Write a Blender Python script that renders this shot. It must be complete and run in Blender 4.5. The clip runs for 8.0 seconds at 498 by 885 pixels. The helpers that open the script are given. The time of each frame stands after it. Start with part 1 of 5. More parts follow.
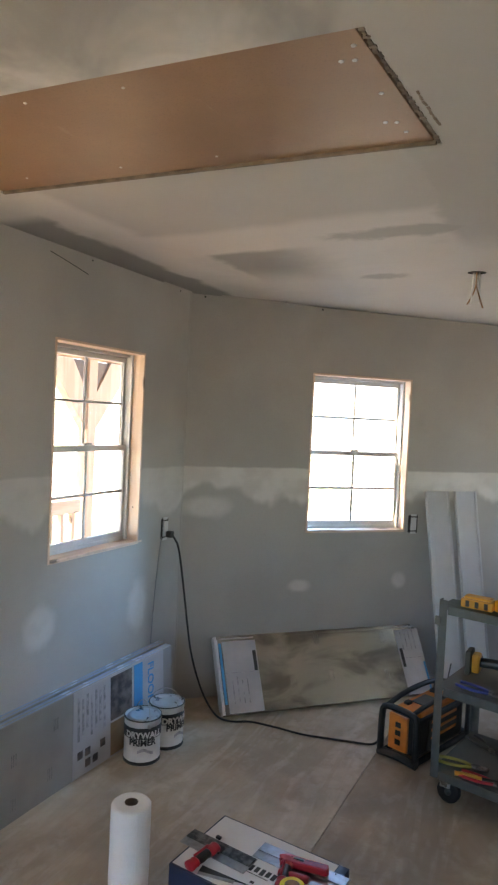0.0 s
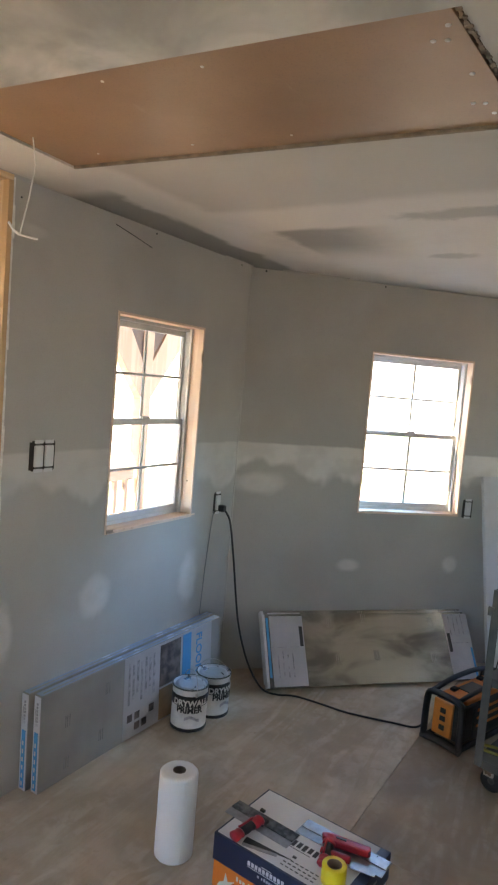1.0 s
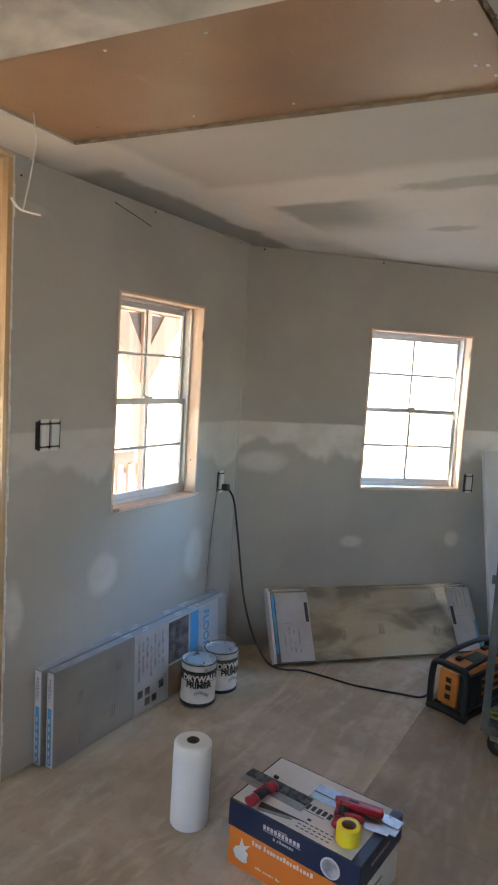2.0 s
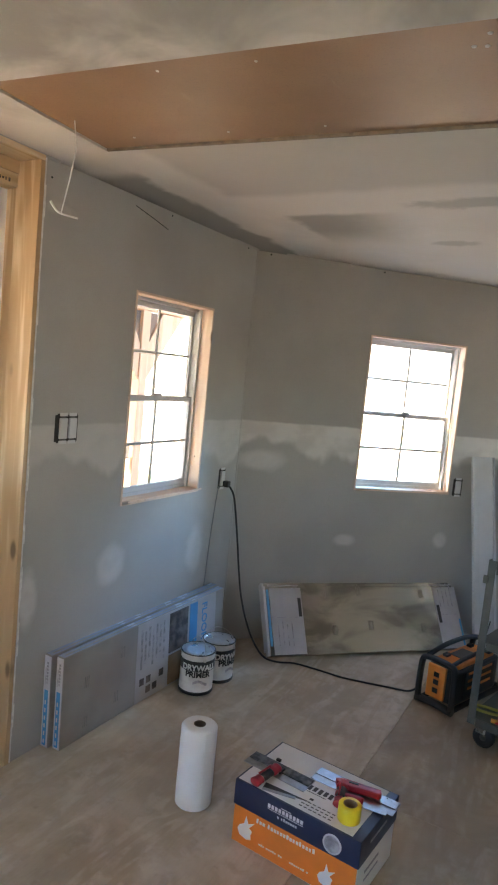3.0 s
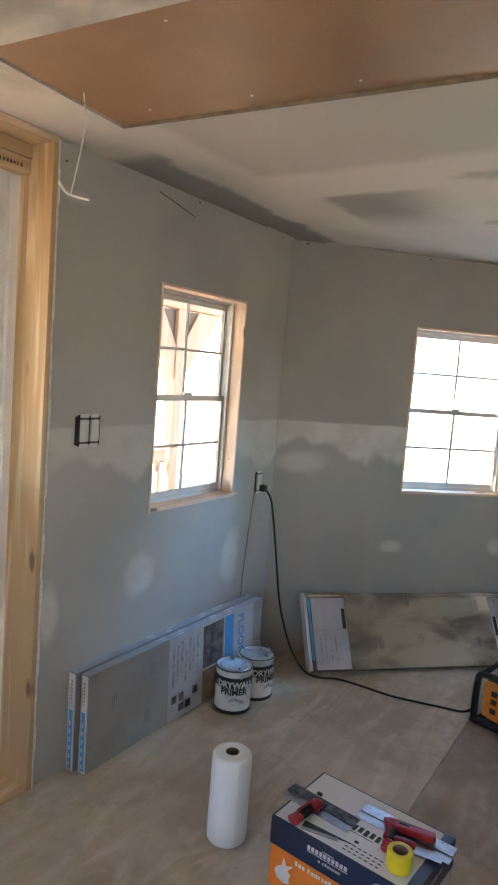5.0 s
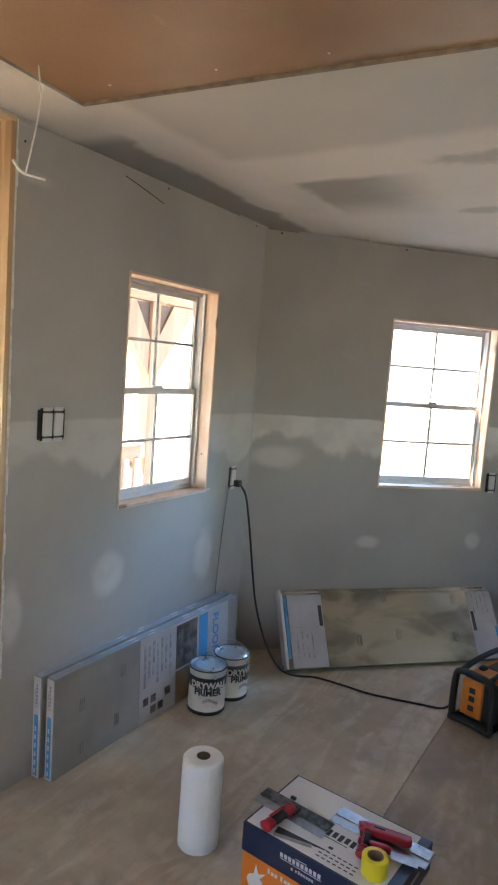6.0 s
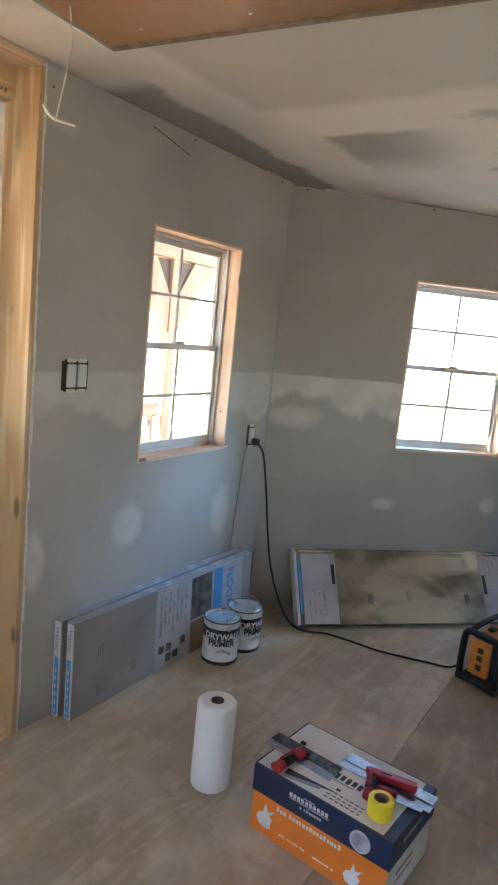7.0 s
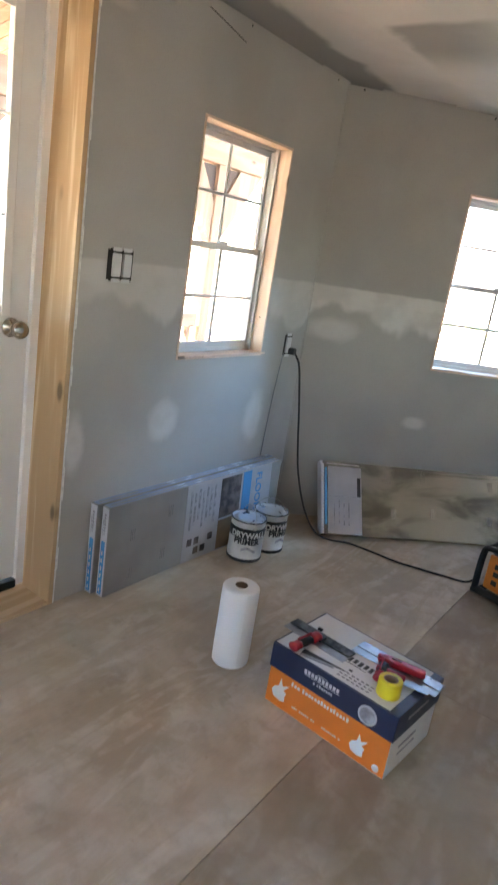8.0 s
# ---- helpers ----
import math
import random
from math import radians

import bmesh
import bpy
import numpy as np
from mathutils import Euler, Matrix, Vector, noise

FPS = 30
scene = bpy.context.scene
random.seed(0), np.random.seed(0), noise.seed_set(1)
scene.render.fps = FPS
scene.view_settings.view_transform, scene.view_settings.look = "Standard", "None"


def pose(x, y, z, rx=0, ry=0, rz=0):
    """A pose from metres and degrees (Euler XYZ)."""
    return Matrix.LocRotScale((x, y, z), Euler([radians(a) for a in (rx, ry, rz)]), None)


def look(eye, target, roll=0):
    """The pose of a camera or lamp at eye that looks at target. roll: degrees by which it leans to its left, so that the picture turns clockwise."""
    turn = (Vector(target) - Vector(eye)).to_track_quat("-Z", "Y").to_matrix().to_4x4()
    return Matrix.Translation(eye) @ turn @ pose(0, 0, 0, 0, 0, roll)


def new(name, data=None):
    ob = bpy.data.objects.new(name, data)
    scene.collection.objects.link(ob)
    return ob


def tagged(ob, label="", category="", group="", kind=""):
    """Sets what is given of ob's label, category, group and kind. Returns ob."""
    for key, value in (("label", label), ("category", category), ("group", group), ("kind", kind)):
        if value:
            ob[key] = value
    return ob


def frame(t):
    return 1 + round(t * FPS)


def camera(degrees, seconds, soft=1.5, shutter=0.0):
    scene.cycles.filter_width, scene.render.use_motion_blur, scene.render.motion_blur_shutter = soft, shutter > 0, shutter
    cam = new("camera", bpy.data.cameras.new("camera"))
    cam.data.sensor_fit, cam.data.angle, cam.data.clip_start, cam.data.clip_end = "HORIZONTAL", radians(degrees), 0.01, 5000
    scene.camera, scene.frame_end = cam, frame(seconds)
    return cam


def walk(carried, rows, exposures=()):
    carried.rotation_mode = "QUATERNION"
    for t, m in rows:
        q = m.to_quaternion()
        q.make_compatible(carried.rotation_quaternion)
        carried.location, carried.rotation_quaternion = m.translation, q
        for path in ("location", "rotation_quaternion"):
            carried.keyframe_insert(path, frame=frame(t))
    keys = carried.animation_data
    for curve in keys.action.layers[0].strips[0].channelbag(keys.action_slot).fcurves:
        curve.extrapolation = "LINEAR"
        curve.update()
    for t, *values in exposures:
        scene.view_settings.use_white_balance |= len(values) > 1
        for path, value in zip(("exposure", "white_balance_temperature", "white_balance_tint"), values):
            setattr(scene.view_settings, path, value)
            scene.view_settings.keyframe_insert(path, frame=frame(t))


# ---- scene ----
cam = camera(41.4, 8.0, soft=2.1, shutter=0.4)
PATH = [
    (0, (1.807, 1.226, 1.462), (0.903, 3.009, 1.392), 2.7),
    (0.5, (1.805, 1.233, 1.449), (0.832, 2.976, 1.338), 3.2),
    (1, (1.768, 1.217, 1.504), (0.747, 2.926, 1.328), 4.8),
    (1.5, (1.77, 1.236, 1.46), (0.744, 2.939, 1.246), 2.9),
    (3, (1.707, 1.04, 1.462), (0.755, 2.787, 1.25), 5.6),
    (3.5, (1.708, 1.053, 1.452), (0.734, 2.783, 1.213), 5.2),
    (4, (1.698, 1.119, 1.455), (0.637, 2.803, 1.249), 4.1),
    (5.5, (1.632, 1.267, 1.431), (0.57, 2.946, 1.208), 4.6),
    (6, (1.636, 1.304, 1.425), (0.618, 3.011, 1.202), 4.3),
    (6.5, (1.65, 1.312, 1.416), (0.586, 2.984, 1.147), 3.2),
    (7, (1.632, 1.275, 1.4), (0.594, 2.952, 1.066), 5.8),
    (7.5, (1.637, 1.241, 1.372), (0.55, 2.876, 0.99), 7.1),
    (7.8, (1.643, 1.224, 1.332), (0.575, 2.843, 0.839), 8.8),
    (8, (1.661, 1.217, 1.309), (0.599, 2.819, 0.756), 9.1),
]
EXPO = 4.1
walk(cam, [(t, look(eye, target, roll)) for t, eye, target, roll in PATH], [(0, EXPO, 8150, 11), (6.5, EXPO, 8150, 11), (8, EXPO + 0.24, 8150, 11)])

# ---- daylight ----
SUN_ELEV, SUN_AZ = radians(52), radians(235)   # azimuth measured from +y towards +x
world = bpy.data.worlds.new("daylight")
scene.world = world
world.use_nodes = True
sky = world.node_tree.nodes.new("ShaderNodeTexSky")
sky.sky_type, sky.sun_disc = "NISHITA", False
sky.dust_density, sky.ozone_density = 0.1, 9.0
sky.sun_elevation, sky.sun_rotation = SUN_ELEV, SUN_AZ
world.node_tree.links.new(sky.outputs[0], world.node_tree.nodes["Background"].inputs[0])
world.node_tree.nodes["Background"].inputs[1].default_value = 0.15
sun_data = bpy.data.lights.new("sun", "SUN")
sun_data.energy, sun_data.angle, sun_data.color = 4.0, radians(0.53), (1.0, 0.88, 0.74)
sun = new("sun", sun_data)
sun_dir = Vector((math.sin(SUN_AZ) * math.cos(SUN_ELEV), math.cos(SUN_AZ) * math.cos(SUN_ELEV), math.sin(SUN_ELEV)))
sun.matrix_world = look(sun_dir * 30, (0, 0, 0))
# added lamp outside the bay window, out of view, standing in for blue skylight
bay_lamp_data = bpy.data.lights.new("bay_skylight_lamp", "AREA")
bay_lamp_data.shape, bay_lamp_data.size, bay_lamp_data.size_y = "RECTANGLE", 0.6, 0.4
bay_lamp_data.energy, bay_lamp_data.color, bay_lamp_data.spread = 4.4, (0.17, 0.46, 1.0), radians(60)
bay_lamp = new("bay_skylight_lamp", bay_lamp_data)
bay_lamp.matrix_world = look((1.45, 6.0, 2.2), (-0.15, 3.55, 0.8))


# ---- material tools ----
class Shader:
    """A small wrapper that writes node trees in short lines."""

    def __init__(self, name):
        self.mat = bpy.data.materials.new(name)
        self.mat.use_nodes = True
        self.tree = self.mat.node_tree
        self.bsdf = self.tree.nodes["Principled BSDF"]

    def put(self, socket, value):
        if isinstance(value, bpy.types.NodeSocket):
            self.tree.links.new(value, socket)
        elif isinstance(value, tuple) and len(value) == 3 and socket.type == "RGBA":
            socket.default_value = (*value, 1)
        else:
            socket.default_value = value

    def node(self, kind, out=0, **inputs):
        n = self.tree.nodes.new(kind)
        for key, value in inputs.items():
            self.put(n.inputs[key.replace("_", " ")], value)
        return n.outputs[out]

    def place(self):
        return self.node("ShaderNodeNewGeometry")

    def local(self):
        return self.node("ShaderNodeTexCoord", 3)

    def split(self, vec):
        n = self.tree.nodes.new("ShaderNodeSeparateXYZ")
        self.put(n.inputs[0], vec)
        return n.outputs

    def join(self, x, y, z):
        n = self.tree.nodes.new("ShaderNodeCombineXYZ")
        for socket, v in zip(n.inputs, (x, y, z)):
            self.put(socket, v)
        return n.outputs[0]

    def calc(self, op, a, b=0.0, c=0.0):
        n = self.tree.nodes.new("ShaderNodeMath")
        n.operation = op
        for socket, v in zip(n.inputs, (a, b, c)):
            self.put(socket, v)
        return n.outputs[0]

    def noise(self, vec, scale, detail=3.0, rough=0.5, distort=0.0):
        return self.node("ShaderNodeTexNoise", 0, Vector=vec, Scale=scale, Detail=detail, Roughness=rough, Distortion=distort)

    def step(self, value, low, high, to_low=0.0, to_high=1.0):
        n = self.tree.nodes.new("ShaderNodeMapRange")
        n.interpolation_type = "SMOOTHSTEP"
        for socket, v in zip(n.inputs, (value, low, high, to_low, to_high)):
            self.put(socket, v)
        return n.outputs[0]

    def mix(self, fac, a, b, mode="MIX"):
        n = self.tree.nodes.new("ShaderNodeMix")
        n.data_type, n.blend_type = "RGBA", mode
        self.put(n.inputs[0], fac)
        self.put(n.inputs[6], a)
        self.put(n.inputs[7], b)
        return n.outputs[2]

    def stretch(self, vec, sx, sy, sz):
        n = self.tree.nodes.new("ShaderNodeMapping")
        self.put(n.inputs[0], vec)
        n.inputs[3].default_value = (sx, sy, sz)
        return n.outputs[0]

    def done(self, color, rough=0.6, metal=0.0, height=None, bump=0.2, dist=0.002, **more):
        self.put(self.bsdf.inputs["Base Color"], color)
        self.put(self.bsdf.inputs["Roughness"], rough)
        self.put(self.bsdf.inputs["Metallic"], metal)
        for key, value in more.items():
            self.put(self.bsdf.inputs[key.replace("_", " ")], value)
        if height is not None:
            n = self.tree.nodes.new("ShaderNodeBump")
            n.inputs["Strength"].default_value, n.inputs["Distance"].default_value = bump, dist
            self.put(n.inputs["Height"], height)
            self.tree.links.new(n.outputs[0], self.bsdf.inputs["Normal"])
        return self.mat


def plain(name, color, rough=0.55, metal=0.0, vary=0.18, scale=14.0, bump=0.15, **more):
    """A surface of one material with two scales of wear."""
    s = Shader(name)
    v = s.local()
    big, fine = s.noise(v, scale, 4), s.noise(v, scale * 12, 3)
    dark = tuple(c * (1 - vary) for c in color)
    lite = tuple(min(1, c * (1 + vary)) for c in color)
    col = s.mix(s.step(big, 0.3, 0.7), dark, lite)
    col = s.mix(s.step(fine, 0.55, 0.75, 0, 0.25), col, dark)
    return s.done(col, s.step(big, 0.2, 0.8, max(0.03, rough - 0.08), min(1, rough + 0.1)), metal, fine, bump, 0.0008, **more)


def blob(s, a, b, a0, b0, ra, rb, wob, edge=0.35):
    """1 inside a wobbly oval at (a0, b0) of half sizes ra, rb; wob is a noise about 0.5."""
    x = s.calc("DIVIDE", s.calc("SUBTRACT", a, a0), ra)
    y = s.calc("DIVIDE", s.calc("SUBTRACT", b, b0), rb)
    r = s.calc("SQRT", s.calc("ADD", s.calc("MULTIPLY", x, x), s.calc("MULTIPLY", y, y)))
    r = s.calc("ADD", r, s.calc("MULTIPLY", s.calc("SUBTRACT", wob, 0.5), 1.3))
    return s.step(r, 1 + edge, 1 - edge)


def board_paper(name, along, patches, smear, strong=0.85):
    """Grey drywall paper with the taped joint and filled screw spots. along: 'y' or the 45 degree wall."""
    s = Shader(name)
    p = s.place()
    x, y, z = s.split(p)
    u = y if along == "y" else s.calc("MULTIPLY", s.calc("ADD", x, s.calc("SUBTRACT", y, 4.066)), 0.70711)
    flat = s.join(u, z, 0.0)
    wob, fine, cloud = s.noise(flat, 7, 4, 0.6), s.noise(p, 160, 3), s.noise(p, 2.2, 4)
    drip = s.noise(s.join(s.calc("MULTIPLY", u, 3.0), s.calc("MULTIPLY", z, 1.3), 3.0), 1.3, 3, 0.5)
    top = s.step(s.calc("ADD", z, s.calc("MULTIPLY", wob, 0.02)), 1.226, 1.212)
    low = s.calc("ADD", smear, s.calc("MULTIPLY", s.calc("SUBTRACT", drip, 0.5), 0.38))
    band = s.calc("MULTIPLY", top, s.step(s.calc("SUBTRACT", z, low), -0.022, 0.028))
    under = s.step(s.noise(s.join(u, s.calc("MULTIPLY", z, 1.4), 8.0), 7.0, 3), 0.35, 0.62, 0.65, 1.0)
    mud = s.calc("MULTIPLY", s.calc("MULTIPLY", band, under), strong)
    for u0, z0, ru, rz, amount in patches:
        mud = s.calc("MAXIMUM", mud, s.calc("MULTIPLY", blob(s, u, z, u0, z0, ru, rz, wob, 0.42), s.calc("MULTIPLY", s.step(wob, 0.25, 0.6, 0.55, 0.95), amount)))
    paper = s.mix(s.step(cloud, 0.3, 0.7), (0.352, 0.338, 0.316), (0.402, 0.387, 0.361))
    paper = s.mix(s.step(fine, 0.5, 0.8, 0, 0.3), paper, (0.27, 0.27, 0.26))
    col = s.mix(mud, paper, s.mix(cloud, (0.58, 0.565, 0.54), (0.64, 0.625, 0.59)))
    high = s.calc("ADD", s.calc("MULTIPLY", fine, 0.25), mud)
    return s.done(col, s.step(mud, 0, 1, 0.82, 0.62), 0, high, 0.25, 0.0012)


def timber(name, lite, dark, axis="z", rough=0.6, scale=1.0, knots=True):
    """Sawn softwood with long grain along an object's own axis."""
    s = Shader(name)
    v = s.local()
    k = {"x": (1.2, 16, 16), "y": (16, 1.2, 16), "z": (16, 16, 1.2)}[axis]
    shift = s.node("ShaderNodeObjectInfo", 5)
    off = s.calc("MULTIPLY", shift, 37.0)
    n = s.tree.nodes.new("ShaderNodeVectorMath")
    n.operation = "ADD"
    s.put(n.inputs[0], v)
    s.put(n.inputs[1], s.join(off, off, off))
    w = s.stretch(n.outputs[0], *[a * scale for a in k])
    warp = s.noise(w, 0.6, 3, 0.5, 1.0)
    rings = s.calc("SINE", s.calc("MULTIPLY", warp, 17.0))
    fine = s.noise(s.stretch(n.outputs[0], *[a * 8 for a in k]), 1.0, 3)
    col = s.mix(s.step(rings, -0.9, 1.0), lite, dark)
    col = s.mix(s.step(fine, 0.5, 0.75, 0, 0.35), col, dark)
    if knots:
        cell = s.node("ShaderNodeTexVoronoi", 0, Vector=s.stretch(n.outputs[0], *[9 if a > 2 else 3.6 for a in k]), Scale=1.0)
        col = s.mix(s.step(cell, 0.17, 0.07), col, tuple(c * 0.35 for c in dark))
    return s.done(col, rough, 0, s.calc("ADD", fine, rings), 0.12, 0.0008)


# ---- materials ----
M = {}
M["wall_left"] = board_paper("drywall_porch_side", "y",
                             [(3.10, 0.625, 0.07, 0.075, 0.8), (3.712, 0.575, 0.065, 0.11, 0.7), (2.66, 0.59, 0.04, 0.10, 0.75),
                              (2.70, 1.94, 0.06, 0.02, 0.3)], 1.06, 0.5)
M["wall_back"] = board_paper("drywall_bay", "u",
                             [(0.668, 0.571, 0.058, 0.032, 0.8), (1.281, 0.58, 0.042, 0.042, 0.8), (0.13, 1.0, 0.12, 0.05, 0.8)], 1.06, 1.0)
M["wall_rest"] = board_paper("drywall_rest", "y", [], 1.08)


def ceiling_paint():
    s = Shader("ceiling_skim_coat")
    p = s.place()
    x, y, z = s.split(p)
    flat = s.join(x, y, 0.0)
    wob, cloud, fine = s.noise(flat, 3.2, 4, 0.55, 0.6), s.noise(flat, 1.6, 3, 0.5, 0.8), s.noise(p, 140, 3)
    xw = s.calc("ADD", x, s.calc("MULTIPLY", s.calc("SUBTRACT", wob, 0.5), 0.16))
    yw = s.calc("ADD", y, s.calc("MULTIPLY", s.calc("SUBTRACT", cloud, 0.5), 0.2))
    strip = s.calc("MULTIPLY", s.step(xw, 0.19, 0.145), s.step(y, 2.8, 2.92))
    field = s.calc("MULTIPLY", s.calc("MULTIPLY", s.step(xw, 0.43, 0.50), s.step(xw, 0.98, 0.66)), s.calc("MULTIPLY", s.step(yw, 3.42, 3.48), s.step(yw, 4.02, 3.68)))
    torn = s.calc("ADD", s.calc("MULTIPLY", s.noise(flat, 8.0, 5, 0.62, 0.5), 1.6), -0.3)
    bare = s.calc("MAXIMUM", s.calc("MULTIPLY", strip, 0.95), s.calc("MULTIPLY", field, 0.9))
    plainer = s.calc("MULTIPLY", s.step(xw, 0.33, 0.40), s.calc("MULTIPLY", s.step(yw, 2.62, 2.64), s.step(yw, 3.2, 3.12)))
    bare = s.calc("MAXIMUM", bare, s.calc("MULTIPLY", plainer, 0.42))
    for x0, y0, rx, ry, amount in ((1.015, 3.97, 0.1, 0.05, 0.55), (1.25, 3.36, 0.28, 0.06, 0.6)):
        bare = s.calc("MAXIMUM", bare, s.calc("MULTIPLY", blob(s, x, y, x0, y0, rx, ry, torn, 0.4), amount))
    bare = s.calc("MAXIMUM", bare, s.calc("MULTIPLY", s.calc("MULTIPLY", s.step(xw, 1.36, 1.42), s.step(yw, 3.75, 3.4)), 0.5))
    # wide dark area at the near end: bare board, darker still for dim light
    bare = s.calc("MAXIMUM", bare, s.calc("MULTIPLY", blob(s, x, y, 0.9, 1.2, 2.2, 0.98, wob, 0.3), 0.95))
    bare = s.calc("MAXIMUM", bare, s.step(cloud, 0.54, 0.7, 0, 0.25))
    col = s.mix(bare, s.mix(wob, (0.53, 0.51, 0.485), (0.61, 0.59, 0.565)), (0.25, 0.247, 0.235))
    col = s.mix(s.step(fine, 0.55, 0.8, 0, 0.2), col, (0.38, 0.37, 0.36))
    return s.done(col, 0.75, 0, s.calc("ADD", s.calc("MULTIPLY", fine, 0.2), bare), 0.2, 0.001)


def plywood(name, dusty, tone):
    """Rotary-cut plywood; dusty is how much joint compound is trodden into it."""
    s = Shader(name)
    p = s.place()
    shift = s.calc("MULTIPLY", s.node("ShaderNodeObjectInfo", 5), 11.0)
    x, y, z = s.split(p)
    v = s.join(s.calc("ADD", x, shift), s.calc("MULTIPLY", y, 0.2), 0.0)
    warp = s.noise(v, 3.0, 3, 0.5, 0.7)
    rings = s.calc("SINE", s.calc("MULTIPLY", warp, 58.0))
    patch = s.step(s.noise(v, 3.6, 2), 0.42, 0.66)
    fine = s.noise(s.join(s.calc("MULTIPLY", x, 40.0), s.calc("MULTIPLY", y, 5.0), shift), 4.0, 3)
    dust = s.noise(p, 2.6, 5, 0.6, 0.5)
    swirl = s.noise(s.join(s.calc("ADD", x, shift), s.calc("MULTIPLY", y, 0.22), 0.0), 8.5, 4, 0.55, 0.7)
    clots = s.noise(p, 16.0, 4, 0.6, 0.4)
    lite = tuple(c * tone for c in (0.50, 0.405, 0.295))
    col = s.mix(s.step(dust, 0.35, 0.65), tuple(c * 0.8 for c in lite), lite)
    col = s.mix(s.calc("MULTIPLY", s.step(rings, -0.2, 1.0, 0.0, 0.6), patch), col, (0.27, 0.205, 0.14))
    col = s.mix(s.step(fine, 0.45, 0.75, 0, 0.3), col, (0.30, 0.235, 0.17))
    col = s.mix(s.step(dust, 0.38, 0.70, 0.08 * dusty, 0.62 * dusty), col, (0.60, 0.535, 0.455))
    pale = s.calc("MULTIPLY", s.step(swirl, 0.47, 0.66), s.step(clots, 0.34, 0.6, 0.35, 1.0))
    col = s.mix(s.calc("MULTIPLY", pale, 0.5 * dusty), col, (0.72, 0.665, 0.585))
    streak = s.calc("MULTIPLY", s.step(rings, -0.4, 0.9), s.step(clots, 0.36, 0.62, 0.15, 1.0))
    col = s.mix(s.calc("MULTIPLY", streak, 0.36 * dusty), col, (0.68, 0.62, 0.54))
    bare = s.calc("MULTIPLY", s.step(s.noise(p, 1.9, 3, 0.5, 0.8), 0.5, 0.64), 0.38)
    col = s.mix(bare, col, (0.36, 0.275, 0.195))
    spots = s.noise(p, 26, 2)
    col = s.mix(s.step(spots, 0.68, 0.8, 0, 0.3), col, (0.26, 0.20, 0.15))
    return s.done(col, s.step(dust, 0.3, 0.7, 0.5, 0.8), 0, s.calc("ADD", rings, s.calc("MULTIPLY", fine, 2.0)), 0.1, 0.0008)


def hardboard():
    s = Shader("brown_hardboard")
    v = s.place()
    big, fine, scuff = s.noise(v, 3.5, 4), s.noise(v, 220, 2), s.noise(s.stretch(v, 30, 6, 1), 1.0, 3)
    col = s.mix(s.step(big, 0.3, 0.7), (0.235, 0.135, 0.078), (0.29, 0.17, 0.10))
    col = s.mix(s.step(fine, 0.5, 0.8, 0, 0.35), col, (0.16, 0.09, 0.05))
    col = s.mix(s.step(scuff, 0.7, 0.8, 0, 0.25), col, (0.42, 0.33, 0.26))
    return s.done(col, 0.5, 0, fine, 0.08, 0.0005)


def foil_wrap():
    """Grey metallised film under clear wrap, slightly rippled."""
    s = Shader("silver_film")
    v = s.local()
    big, haze = s.noise(v, 2.2, 3, 0.5, 0.5), s.noise(s.stretch(v, 2.0, 1.0, 5.0), 2.4, 4, 0.6, 0.7)
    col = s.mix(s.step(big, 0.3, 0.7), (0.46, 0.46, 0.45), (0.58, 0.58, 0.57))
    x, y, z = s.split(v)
    # dark blotches in the tint take the place of the room's dark reflection
    dark_reflect = s.noise(s.join(s.calc("MULTIPLY", x, 1.3), s.calc("MULTIPLY", z, 3.0), 1.7), 2.0, 4, 0.55, 0.6)
    col = s.mix(s.step(dark_reflect, 0.42, 0.62, 0.0, 0.75), col, (0.15, 0.16, 0.155))
    return s.done(col, s.step(haze, 0.3, 0.7, 0.13, 0.2), 0.97)


def blue_wrap():
    s = Shader("clear_wrapped_grey_card")
    v = s.local()
    big, crease = s.noise(v, 4.0, 4), s.noise(s.stretch(v, 12, 3, 9), 2.0, 4, 0.6, 1.5)
    col = s.mix(s.step(big, 0.3, 0.7), (0.27, 0.258, 0.242), (0.34, 0.325, 0.305))
    return s.done(col, 0.42, 0.15, crease, 0.15, 0.003, Coat_Weight=0.5, Coat_Roughness=0.15)


def ground_mix():
    s = Shader("dry_ground")
    p = s.place()
    big, fine, grass = s.noise(p, 0.35, 4), s.noise(p, 9, 4), s.noise(p, 0.9, 5, 0.65)
    col = s.mix(s.step(fine, 0.3, 0.7), (0.44, 0.37, 0.29), (0.58, 0.50, 0.41))
    col = s.mix(s.step(s.calc("ADD", big, grass), 0.94, 1.12), col, s.mix(fine, (0.035, 0.075, 0.02), (0.08, 0.115, 0.04)))
    return s.done(col, 0.9, 0, fine, 0.4, 0.02)


M["ceiling"], M["hardboard"] = ceiling_paint(), hardboard()
M["plywood"], M["plywood_clean"] = plywood("dusty_plywood", 0.9, 0.96), plywood("browner_plywood", 0.42, 0.64)
M["film"], M["wrap"], M["ground"] = foil_wrap(), blue_wrap(), ground_mix()
M["pine"] = timber("pale_pine", (0.66, 0.50, 0.33), (0.47, 0.31, 0.17), "z")
M["pine_x"] = timber("pale_pine_level", (0.68, 0.52, 0.35), (0.54, 0.375, 0.22), "x")
M["liner"] = timber("planed_liner", (0.74, 0.58, 0.47), (0.64, 0.48, 0.37), "z")
M["liner_x"] = timber("planed_liner_level", (0.74, 0.58, 0.47), (0.64, 0.48, 0.37), "x")
M["cedar"] = timber("porch_timber", (0.45, 0.30, 0.205), (0.37, 0.24, 0.155), "z", 0.7)
